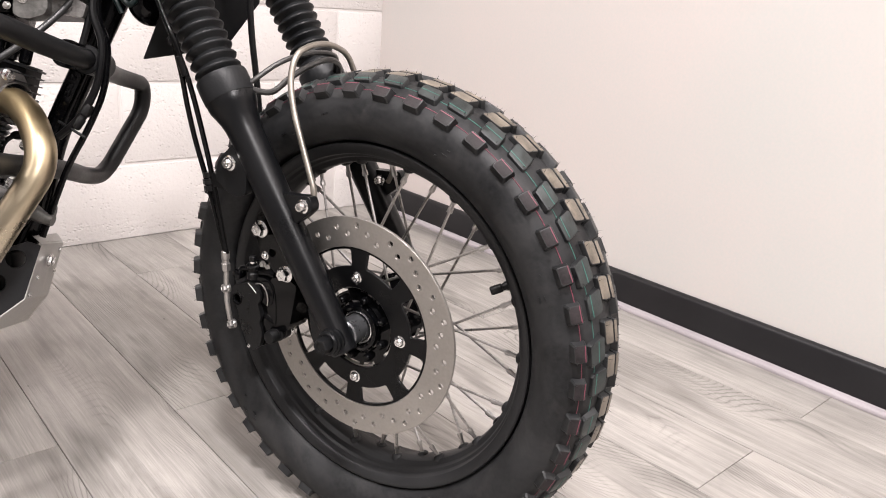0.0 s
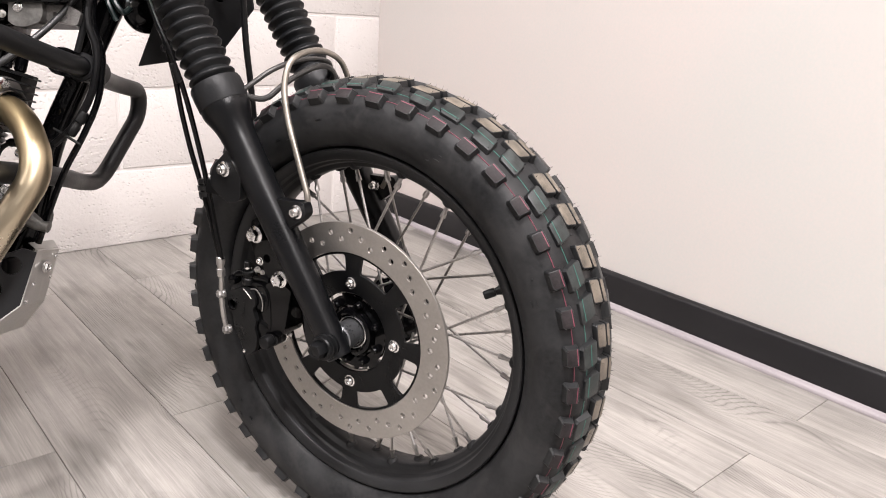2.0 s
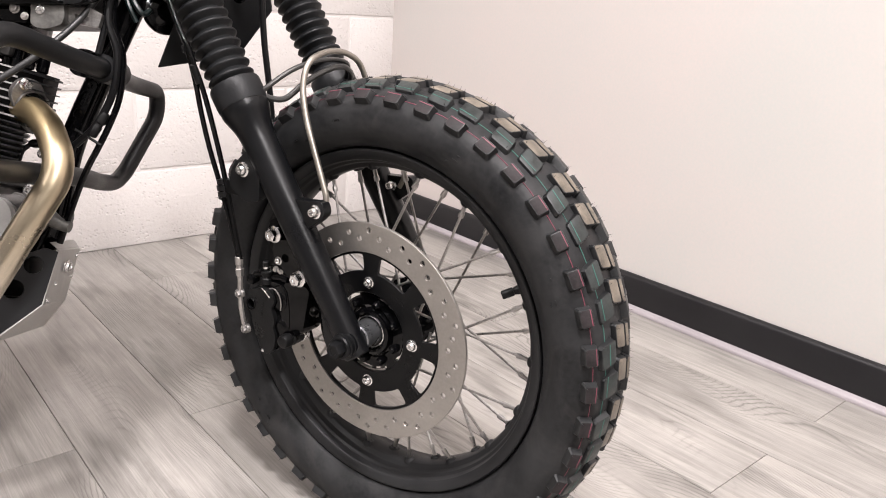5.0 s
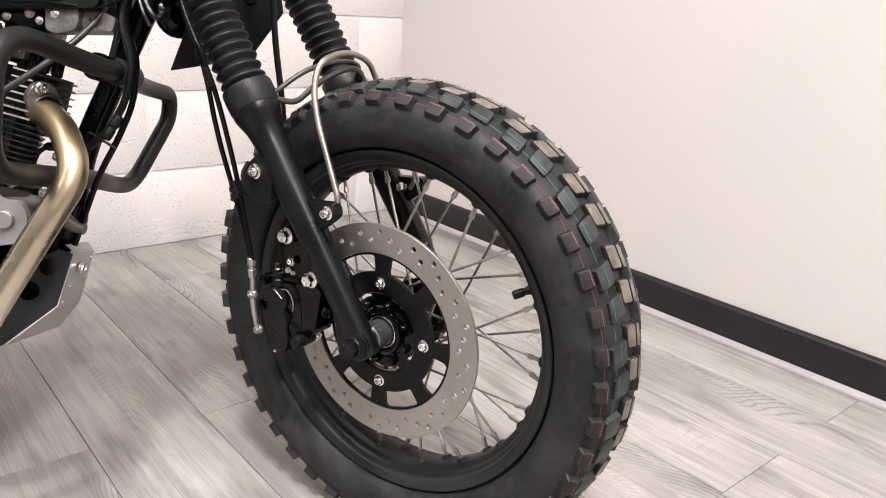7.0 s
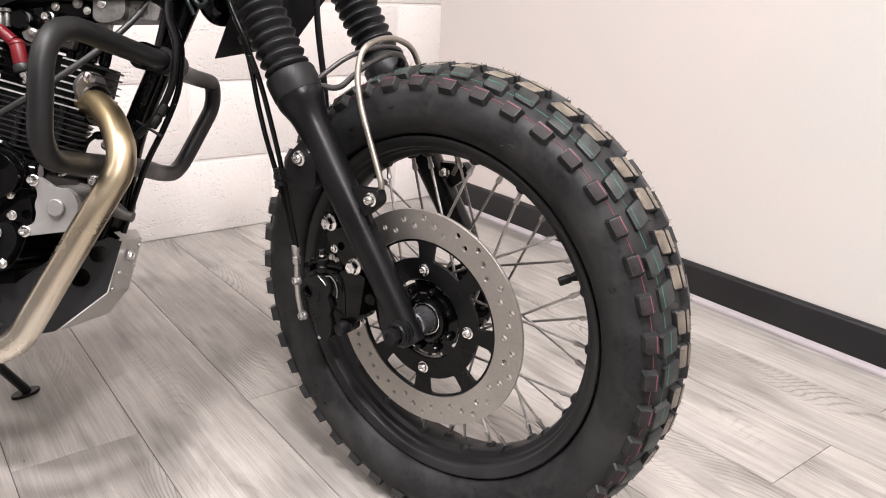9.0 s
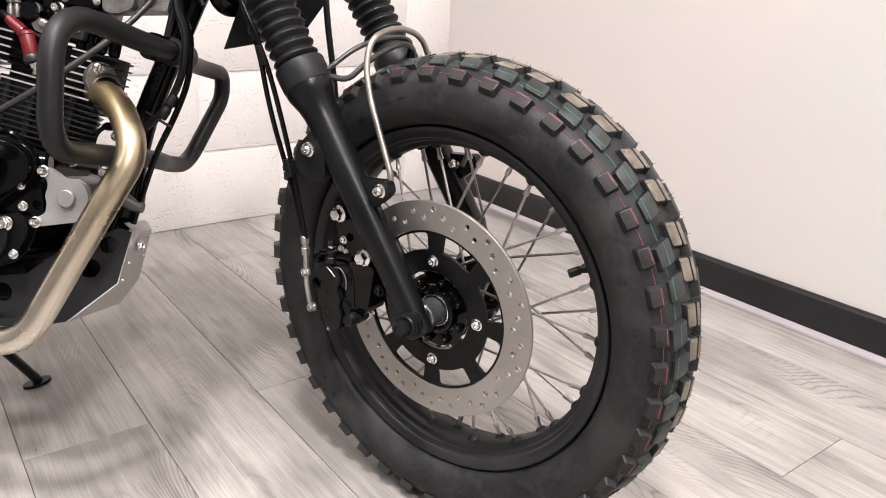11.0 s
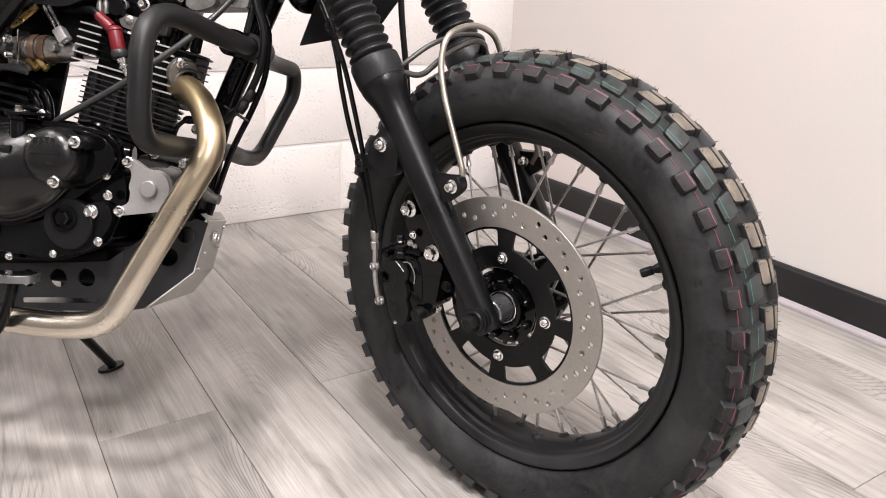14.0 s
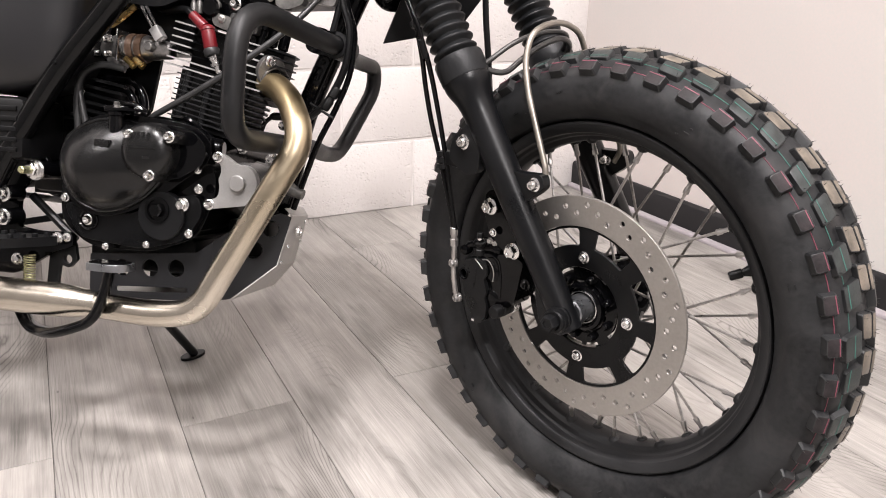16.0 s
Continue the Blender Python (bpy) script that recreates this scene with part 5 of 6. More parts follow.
    for i in range(9):
        h, tip = 0.0068 * i, 0.0012 * (8 - i)
        bm = plate(bmesh.new(), soft([(-0.066, -0.083), (0.058 - tip, -0.083), (0.068 - tip, -0.07), (0.046 - tip, -0.02), (0.01, 0.03), (-0.06, 0.05)], 0.005), [], up, h, h + 0.0015)
        part("fin", bm, FIN_BLACK, core, m=BIKE)
    for i in range(7):
        h = 0.0618 + 0.009 * i
        back = -0.087 + 0.0003 * i
        if i < 2:
            shape = [(back, -0.083), (0.062, -0.083), (0.078, -0.068), (0.066, -0.02), (0.04, 0.03), (back, 0.05)]
            edges = ((back + 0.003, 0.052),)
        else:
            shape = [(back, -0.083), (-0.052, -0.083), (-0.042, -0.052), (0.012, -0.052), (0.018, -0.083), (0.062, -0.083), (0.078, -0.068), (0.066, -0.02), (0.04, 0.03), (back, 0.05)]
            edges = ((back + 0.003, -0.053), (0.02, 0.045))
        bm = plate(bmesh.new(), soft(shape, 0.005), [], up, h, h + 0.0018)
        for x0, x1 in edges:
            box(bm, (x0, -0.0838, h - 0.0001), (x1, -0.0822, h + 0.0019), up)
            for f in bm.faces[-6:]:
                f.material_index = 1
        part("fin", bm, [MATT, FINS], core, "black fin with machined bright edge", BIKE)
    bm = bmesh.new()
    box(bm, (-0.075, -0.06, 0.124), (0.018, 0.03, 0.19), up, 0.01)
    for dx in (0.03, 0.048):
        rod(bm, up @ Vector((dx, -0.04, 0.12)), up @ Vector((dx, -0.04, 0.165)), 0.007, 0.006, 14, 0.002)
    rod(bm, up @ Vector((-0.045, -0.055, 0.146)), up @ Vector((-0.045, -0.078, 0.146)), 0.013, seg=20, round_end=0.003)
    part("head_cover", bm, GLOSS, block, m=BIKE)
    bm = bmesh.new()
    box(bm, (-0.018, -0.074, 0.128), (0.024, -0.06, 0.148), up, 0.004)
    part("bracket", bm, DULL, block, "dull grey bracket on the head", BIKE)
    for p in ((-0.012, -0.074, 0.158), (0.015, -0.0745, 0.143)):
        bracket_bolt(block, up @ Vector(p), 0.0058, 0.01, m=BIKE, socket=True)
    # spark plug cap
    bm = bmesh.new()
    tube(bm, [(-0.5075, -0.0855, 0.3085), (-0.5, -0.086, 0.302), (-0.49, -0.086, 0.2935)], (0.0062, 0.0072), 0.006, 18)
    lathe(bm, [(0.0, -0.0035), (0.0045, -0.003), (0.0072, -0.0015), (0.0082, 0.0005), (0.0094, 0.001), (0.0096, 0.0035), (0.0086, 0.0045), (0.0088, 0.0255), (0.0082, 0.0272), (0.0, 0.0272)], axis((-0.4866, -0.086, 0.293), (0.0072, -0.001, -0.027)), 24)
    cap = part("spark_plug_cap", bm, RED, block, "bright red silicone spark plug cap", BIKE)
    part("plug_lead", tube(bmesh.new(), [(-0.5065, -0.0855, 0.3078), (-0.516, -0.082, 0.3145), (-0.534, -0.065, 0.319), (-0.57, -0.05, 0.318)], 0.0047, 0.015, 12), PLASTIC, cap, "black plug lead", BIKE)
    bm = bmesh.new()
    lathe(bm, [(0.0, 0.0), (0.0094, 0.0), (0.0102, 0.0015), (0.0102, 0.0075), (0.0088, 0.0095), (0.0, 0.0095)], axis((-0.4796, -0.087, 0.2668), (0.0035, 0.0, -0.012)), 20)
    part("seal", bm, GREY_RUBBER, cap, m=BIKE)
    bm = bmesh.new()
    lathe(bm, [(0.0, 0.0), (0.0062, 0.0), (0.0062, 0.005), (0.0048, 0.0056), (0.0048, 0.008), (0.0066, 0.0088), (0.0066, 0.012), (0.004, 0.013), (0.004, 0.022)], axis((-0.4768, -0.087, 0.2578), (0.004, 0.003, -0.012)), 12)
    part("spark_plug", bm, CHROME, cap, "bright spark plug", BIKE)
    # cast pieces on top of the head
    bm = plate(bmesh.new(), soft([(-0.4885, 0.311), (-0.4835, 0.3145), (-0.461, 0.309), (-0.4625, 0.2935), (-0.4685, 0.2925), (-0.4845, 0.2985)], 0.003), [], side(), 0.062, 0.074)
    rocker = part("rocker_cover", bm, LUG, block, "dull grey cast rocker cover", BIKE, bevel=0.002)
    bm = plate(bmesh.new(), soft([(-0.491, 0.31), (-0.4905, 0.323), (-0.4865, 0.3305), (-0.4795, 0.3305), (-0.4755, 0.3245), (-0.477, 0.317), (-0.4835, 0.3135)], 0.004), [circle(-0.483, 0.3235, 0.0036, 16)], side(), 0.07, 0.076)
    part("lifting_eye", bm, LUG, rocker, "grey cast lifting eye", BIKE, bevel=0.0012)
    for x in (-0.5125, -0.5048):
        bm = bmesh.new()
        lathe(bm, [(0.0042, 0.0), (0.0042, 0.012), (0.0033, 0.0135), (0.0033, 0.016), (0.0048, 0.017), (0.0048, 0.021), (0.0, 0.0215)], axis((x, -0.074, 0.3125), (0, 0, 1)), 14)
        part("adjuster", bm, LUG, rocker, m=BIKE)
    for x in (-0.438, -0.427, -0.4115):
        bm = bmesh.new()
        lathe(bm, [(0.0058, 0.0), (0.0058, 0.012), (0.0045, 0.013), (0.0045, 0.02), (0.006, 0.021), (0.006, 0.03), (0.0, 0.031)], axis((x, -0.056, 0.277), (0.2, 0, 1)), 14)
        part("stud", bm, GLOSS, block, m=BIKE)
    bracket_bolt(rocker, (-0.4735, -0.074, 0.3065), 0.004, 0.004, m=BIKE, mat=STEEL, label="small steel bolt")
    # bits in front of the barrel: bolts, a cast lump and a lead
    for p, r in (((-0.433, -0.085, 0.144), 0.0055), ((-0.393, -0.085, 0.132), 0.006), ((-0.38, -0.083, 0.176), 0.0045)):
        bracket_bolt(block, p, r, 0.01, (0.2, -1, 0.1), m=BIKE, socket=True)
    bm = tube(bmesh.new(), [(-0.43, -0.05, 0.118), (-0.4, -0.05, 0.112), (-0.378, -0.05, 0.094), (-0.362, -0.05, 0.09)], (0.012, 0.007), 0.02, 14)
    part("oil_union", bm, LUG, block, "dull grey cast oil union", BIKE)
    lead = part("sensor_lead", tube(bmesh.new(), [(-0.4235, -0.056, 0.16), (-0.4215, -0.055, 0.1692), (-0.4181, -0.055, 0.1796), (-0.4105, -0.055, 0.1866), (-0.402, -0.055, 0.1893)], 0.0028, 0.012, 10), PLASTIC, block, m=BIKE)
    bm = bmesh.new()
    lathe(bm, [(0.0028, -0.003), (0.0045, 0.0), (0.0052, 0.002), (0.0052, 0.013), (0.0062, 0.014), (0.0062, 0.022), (0.0, 0.023)], axis((-0.407, -0.055, 0.1888), (0.02, 0.0, 0.0005)), 14)
    part("plug", bm, PLASTIC, lead, "black sensor plug", m=BIKE)
    return block


def carburettor():
    bm = bmesh.new()
    rod(bm, (-0.563, -0.066, 0.267), (-0.61, -0.064, 0.266), 0.0155, 0.0165, 24, 0.002)
    rod(bm, (-0.612, -0.064, 0.266), (-0.645, -0.062, 0.264), 0.019, 0.015, 20, 0.003)
    box(bm, (-0.636, -0.075, 0.24), (-0.616, -0.05, 0.262), bevel=0.004)
    carb = part("carburettor", bm, CARB, bike, "small alloy carburettor with brass fittings", BIKE)
    part("joint_plate", box(bmesh.new(), (-0.6135, -0.088, 0.247), (-0.6105, -0.045, 0.287), bevel=0.001), CHROME, carb, m=BIKE)
    for x in (-0.6, -0.587):
        bm = bmesh.new()
        lathe(bm, [(0.0165, -0.0045), (0.0185, -0.0045), (0.0192, 0.0), (0.0185, 0.0045), (0.0165, 0.0045)], axis((x, -0.065, 0.266), (1, 0, 0.03)), 24)
        part("clamp_ring", bm, COPPER, carb, "copper-brown clamp ring", BIKE)
        bm = bmesh.new()
        rod(bm, (x - 0.003, -0.082, 0.251), (x + 0.012, -0.084, 0.24), 0.0038, seg=10, round_end=0.0008)
        lathe(bm, [(0, 0), (0.0052, 0), (0.0052, 0.003), (0, 0.003)], axis((x + 0.009, -0.0838, 0.2425), (0.015, -0.002, -0.011)), 8)
        part("clamp_screw", bm, BRASS, carb, "brass clamp screw", BIKE)
    bm = tube(bmesh.new(), [(-0.63, -0.075, 0.293), (-0.617, -0.076, 0.3), (-0.594, -0.076, 0.318)], 0.0042, 0.01, 8)
    part("fuel_union", bm, BRASS, carb, "brass fuel union", BIKE)
    bm = bmesh.new()
    rod(bm, (-0.543, -0.066, 0.264), (-0.583, -0.067, 0.267), 0.0105, 0.0165, 24, 0.002)
    rod(bm, (-0.566, -0.08, 0.266), (-0.566, -0.091, 0.266), 0.0058, 0.0052, 16, 0.001)
    stub = part("inlet_stub", bm, CARB, carb, "grey cast inlet stub", BIKE)
    bm = box(bmesh.new(), (-0.0065, -0.0065, -0.009), (0.0065, 0.0065, 0.009), Matrix.Translation((-0.555, -0.085, 0.283)) @ Matrix.Rotation(radians(-35), 4, "Y"), 0.0015)
    part("sensor_block", bm, FINS, stub, "pale square block", BIKE)
    bm = bmesh.new()
    for dx in (-0.003, 0.004):
        rod(bm, (-0.559 + dx, -0.085, 0.288), (-0.577 + dx, -0.085, 0.317), 0.0022, seg=10, round_end=0.0005)
    part("vent_pipe", bm, CHROME, stub, "thin bright vent pipes", BIKE)
    for p, r in (((-0.642, -0.078, 0.276), 0.0055), ((-0.642, -0.08, 0.256), 0.005), ((-0.624, -0.082, 0.275), 0.006), ((-0.622, -0.083, 0.256), 0.0045), ((-0.63, -0.08, 0.288), 0.004)):
        bm = rod(bmesh.new(), p, (p[0] - 0.005, p[1] - 0.007, p[2] - 0.001), r, seg=8, round_end=0.001)
        part("bright_fitting", bm, CHROME, carb, m=BIKE)
    for pts, r in (([(-0.6, -0.086, 0.236), (-0.632, -0.092, 0.242), (-0.655, -0.1, 0.226), (-0.66, -0.1, 0.19), (-0.655, -0.1, 0.14)], 0.0046), ([(-0.659, -0.098, 0.212), (-0.652, -0.1, 0.185), (-0.642, -0.1, 0.15)], 0.0044)):
        part("fuel_hose", tube(bmesh.new(), pts, r, 0.03, 12), GREY_RUBBER, bike, "grey rubber hose", BIKE)


def frame_tubes():
    bm = bmesh.new()
    tube(bm, [(-0.285, 0.0, 0.43), (-0.321, 0.0, 0.35), (-0.387, 0.0, 0.192), (-0.402, 0.0, 0.1), (-0.43, 0.0, 0.03)], 0.0155, 0.05, 18)
    down = part("frame", bm, GLOSS, bike, "gloss black tubular steel frame", BIKE)
    ramp = tilt_frame(-0.3565, 0.2655, 22.7)
    strip = soft([(-0.0085, 0.008), (0.0085, 0.008), (0.0085, -0.092), (-0.0085, -0.092)], 0.006)
    slots = [soft([(-0.0045, z + h), (0.0045, z + h), (0.0045, z - h), (-0.0045, z - h)], 0.0042) for z, h in ((-0.0165, 0.0085), (-0.0375, 0.0055), (-0.062, 0.0085))]
    part("slotted_strip", plate(bmesh.new(), strip, slots, ramp @ side(), 0.0125, 0.0163), GLOSS, down, m=BIKE, bevel=0.0007)
    for z in (0.0, -0.048):
        bracket_bolt(down, ramp @ Vector((0, -0.0163, z)), 0.003, 0.002, m=BIKE, mat=GLOSS, label="black bolt")
    for y, k in ((-0.13, 0.0), (0.13, -0.1)):
        part("side_tube", tube(bmesh.new(), [(k - 0.545, y, 0.37), (k - 0.585, y, 0.314), (k - 0.658, y, 0.232), (k - 0.739, y, 0.111), (k - 0.77, y, 0.05)], 0.0145, 0.05, 18), FRAME, down, "gloss black frame side tube", BIKE)
    bracket_bolt(down, (-0.657, -0.1435, 0.233), 0.002, 0.003, m=BIKE, mat=GLOSS, label="small black screw")
    # black fillers added for the dark clutter behind the engine, and the underside of the tank
    bm = box(bmesh.new(), (-0.8, -0.045, 0.17), (-0.69, 0.06, 0.33), bevel=0.01)
    part("intake_box", bm, PLASTIC, down, m=BIKE)
    part("intake_duct", box(bmesh.new(), (-0.66, -0.035, 0.268), (-0.53, 0.03, 0.33), bevel=0.008), PLASTIC, down, m=BIKE)
    part("rear_mount", box(bmesh.new(), (-0.79, -0.02, 0.064), (-0.684, 0.04, 0.2), bevel=0.008), PLASTIC, down, m=BIKE)
    bm = plate(bmesh.new(), soft([(-0.69, 0.33), (-0.56, 0.318), (-0.49, 0.345), (-0.34, 0.352), (-0.33, 0.42), (-0.7, 0.42)], 0.012), [], side(), -0.075, 0.075)
    part("tank_floor", bm, PLASTIC, down, "black underside of the fuel tank", BIKE, bevel=0.006)
    bm = plate(bmesh.new(), [(-0.598, 0.275), (-0.6006, 0.2565), (-0.608, 0.222), (-0.6144, 0.1905), (-0.7, 0.06), (-0.8, 0.06), (-0.8, 0.3), (-0.6, 0.3)], [], side(), -0.003, 0.003)
    part("inner_panel", bm, PLASTIC, down, m=BIKE)
    # coil, its cast lug and leads under the tank
    bm = bmesh.new()
    box(bm, (-0.5, -0.05, 0.352), (-0.36, 0.05, 0.375), bevel=0.004)
    tray = part("coil_tray", bm, PLASTIC, down, m=BIKE)
    bm = plate(bmesh.new(), soft([(-0.4035, 0.36), (-0.404, 0.3275), (-0.396, 0.3225), (-0.384, 0.3225), (-0.368, 0.3285), (-0.365, 0.337), (-0.366, 0.36)], 0.0035), [], side(), 0.055, 0.069)
    part("cast_lug", bm, LUG, tray, "bare cast alloy coil lug", BIKE, bevel=0.002)
    bracket_bolt(tray, (-0.393, -0.069, 0.344), 0.0042, 0.004, m=BIKE, label="zinc bolt head")
    bm = plate(bmesh.new(), soft([(-0.366, 0.352), (-0.366, 0.334), (-0.33, 0.3295), (-0.326, 0.345), (-0.34, 0.352)], 0.003), [soft([(-0.358, 0.344), (-0.358, 0.338), (-0.342, 0.3365), (-0.342, 0.343)], 0.002)], side(), 0.05, 0.058)
    part("lug_arm", bm, CARB, tray, "dull metal bracket arm", BIKE, bevel=0.001)
    part("coil", box(bmesh.new(), (-0.47, -0.062, 0.328), (-0.41, -0.03, 0.356), bevel=0.005), GLOSS, tray, "gloss black ignition coil", BIKE)
    for p, r in (((-0.425, -0.063, 0.345), 0.0048), ((-0.452, -0.063, 0.34), 0.004), ((-0.412, -0.066, 0.336), 0.0036)):
        bracket_bolt(tray, p, r, r, m=BIKE, mat=STEEL, label="small steel nut")
    for k in range(4):
        z, y = 0.353 + 0.0055 * k, -0.078 + 0.004 * k
        part("loom_lead", tube(bmesh.new(), [(-0.5, y, z + 0.006), (-0.44, y - 0.004, z), (-0.39, y - 0.002, z + 0.003), (-0.345, y + 0.01, z - 0.002), (-0.315, y + 0.02, z + 0.02)], 0.0024, 0.03, 8), GLOSS, tray, m=BIKE)
    bm = bmesh.new()
    tube(bm, [(-0.306, -0.03, 0.385), (-0.298, -0.034, 0.366), (-0.288, -0.03, 0.352), (-0.284, -0.02, 0.362)], 0.0035, 0.01, 8)
    tube(bm, [(-0.312, -0.03, 0.385), (-0.304, -0.036, 0.362), (-0.296, -0.03, 0.344)], 0.003, 0.01, 8)
    part("wiring_tail", bm, TEAL, down, "dark teal wiring tail", BIKE)
    # cables down the frame
    for pts, r, mat in (([(-0.32, -0.04, 0.4), (-0.324, -0.05, 0.338), (-0.309, -0.05, 0.305), (-0.312, -0.05, 0.256), (-0.334, -0.05, 0.212), (-0.358, -0.05, 0.19)], 0.0046, PLASTIC), ([(-0.318, -0.035, 0.4), (-0.319, -0.045, 0.335), (-0.304, -0.046, 0.303), (-0.306, -0.046, 0.25), (-0.326, -0.046, 0.2), (-0.345, -0.05, 0.16), (-0.36, -0.05, 0.115), (-0.375, -0.048, 0.07)], 0.0038, GLOSS), ([(-0.33, -0.038, 0.39), (-0.326, -0.045, 0.34), (-0.334, -0.048, 0.3)], 0.004, PLASTIC)):
        part("cable", tube(bmesh.new(), pts, r, 0.03, 10), mat, bike, "black cable tied to the frame", BIKE)
    bm = tube(bmesh.new(), [(-0.3585, -0.05, 0.2087), (-0.342, -0.052, 0.2), (-0.325, -0.055, 0.191)], 0.0018, 0.01, 8)
    part("cable_tie", bm, PLASTIC, bike, "black cable tie", BIKE)
    bm = bmesh.new()
    lathe(bm, [(0.0, -0.002), (0.0044, -0.0015), (0.0056, 0.0), (0.0058, 0.012), (0.0048, 0.0135), (0.0048, 0.017), (0.0064, 0.0185), (0.006, 0.026), (0.0045, 0.032)], axis((-0.3382, -0.0505, 0.2026), (0.0105, 0.0, 0.0175)), 16)
    part("cable_sleeve", bm, PLASTIC, bike, "black cable sleeve", BIKE)
    part("clutch_cable", tube(bmesh.new(), [(-0.545, -0.118, 0.171), (-0.535, -0.12, 0.178), (-0.456, -0.12, 0.223), (-0.383, -0.09, 0.288), (-0.349, -0.06, 0.337), (-0.325, -0.04, 0.39)], 0.0039, 0.04, 12), GREY_RUBBER, bike, "dark grey clutch cable", BIKE)
    # black hoses and a rounded cover behind the engine
    for pts in ([(-0.66, -0.06, 0.216), (-0.615, -0.062, 0.214), (-0.6, -0.064, 0.2), (-0.594, -0.066, 0.17)], [(-0.66, -0.055, 0.226), (-0.605, -0.057, 0.224), (-0.588, -0.06, 0.205), (-0.585, -0.062, 0.17)]):
        part("breather_hose", tube(bmesh.new(), pts, 0.0052, 0.022, 12), GLOSS, bike, "gloss black breather hose", BIKE)
    # horn
    bm = bmesh.new()
    lathe(bm, [(0, -0.02), (0.014, -0.02), (0.022, -0.014), (0.0265, -0.006), (0.0275, 0.001), (0.026, 0.005), (0.0225, 0.006), (0.0205, 0.002), (0.017, 0.003), (0.012, 0.0065), (0.006, 0.0065), (0, 0.005)], axis((-0.272, 0.0, 0.364), (0.6, -0.8, 0)), 36)
    part("horn", bm, FRAME, bike, "round black horn", BIKE)


def tank_and_side():
    edge = soft([(-0.6, 0.42), (-0.632, 0.33), (-0.646, 0.25), (-0.672, 0.208), (-0.735, 0.193), (-0.9, 0.2), (-0.95, 0.42)], 0.035, 8)
    bm, rings = bmesh.new(), []
    for k, h in ((1.0, 0.06), (1.0, 0.118), (0.985, 0.128), (0.955, 0.136), (0.9, 0.143), (0.8, 0.1505), (0.65, 0.157), (0.45, 0.162), (0.2, 0.165), (0.05, 0.1655)):
        rings.append([bm.verts.new((-0.775 + (x + 0.775) * k, -h, 0.315 + (z - 0.315) * k)) for x, z in edge])
    for a, b in zip(rings, rings[1:]):
        for i in range(len(edge)):
            j = (i + 1) % len(edge)
            bm.faces.new([a[i], a[j], b[j], b[i]])
    bm.faces.new(rings[-1])
    part("side_cover", bm, TANK, bike, "matt dark grey bodywork panel", BIKE, angle=80)
    bm = bmesh.new()
    box(bm, (-0.86, -0.142, 0.11), (-0.704, -0.06, 0.19), bevel=0.01)
    holder = part("air_box", bm, PLASTIC, bike, "black ribbed plastic box", BIKE)
    for i in range(5):
        part("rib", box(bmesh.new(), (-0.85, -0.1445, 0.12 + 0.013 * i), (-0.712, -0.141, 0.126 + 0.013 * i), bevel=0.001), PLASTIC, holder, m=BIKE)
    bm = bmesh.new()
    up = tilt_frame(-0.652, 0.197, 10)
    box(bm, (-0.035, -0.06, -0.03), (0.035, -0.04, 0.03), up, 0.004)
    unit = part("regulator", bm, PLASTIC, bike, "black finned regulator", BIKE)
    for i in range(6):
        part("fin", box(bmesh.new(), (-0.036, -0.07, -0.03 + 0.0105 * i), (0.036, -0.058, -0.026 + 0.0105 * i), up), MATT, unit, m=BIKE)
    bracket_bolt(bike, (-0.676, -0.071, 0.208), 0.006, 0.006, m=BIKE, name="regulator_bolt", socket=True)


def fuel_tank():
    """Teardrop tank above the engine, out of view and added for its shadow, in slices from its nose to the seat."""
    bm, rings = bmesh.new(), []
    for x, half, low, high in ((-0.285, 0.05, 0.44, 0.5), (-0.31, 0.1, 0.42, 0.55), (-0.38, 0.135, 0.405, 0.585), (-0.48, 0.15, 0.4, 0.6), (-0.58, 0.148, 0.4, 0.59), (-0.67, 0.128, 0.405, 0.56), (-0.74, 0.1, 0.41, 0.51), (-0.765, 0.06, 0.42, 0.47)):
        mid, tall = (low + high) / 2, (high - low) / 2
        ring = []
        for k in range(28):
            a = 2 * math.pi * k / 28
            c, d = math.cos(a), math.sin(a)
            ring.append(bm.verts.new((x, half * math.copysign(abs(c) ** 0.62, c), mid + tall * math.copysign(abs(d) ** 0.62, d))))
        rings.append(ring)
    for a, b in zip(rings, rings[1:]):
        for k in range(28):
            bm.faces.new([a[k], a[(k + 1) % 28], b[(k + 1) % 28], b[k]])
    bm.faces.new(rings[0])
    bm.faces.new(rings[-1])
    part("fuel_tank", bm, TANK, bike, "matt dark grey fuel tank, out of view, added for its shadow", BIKE, angle=50)


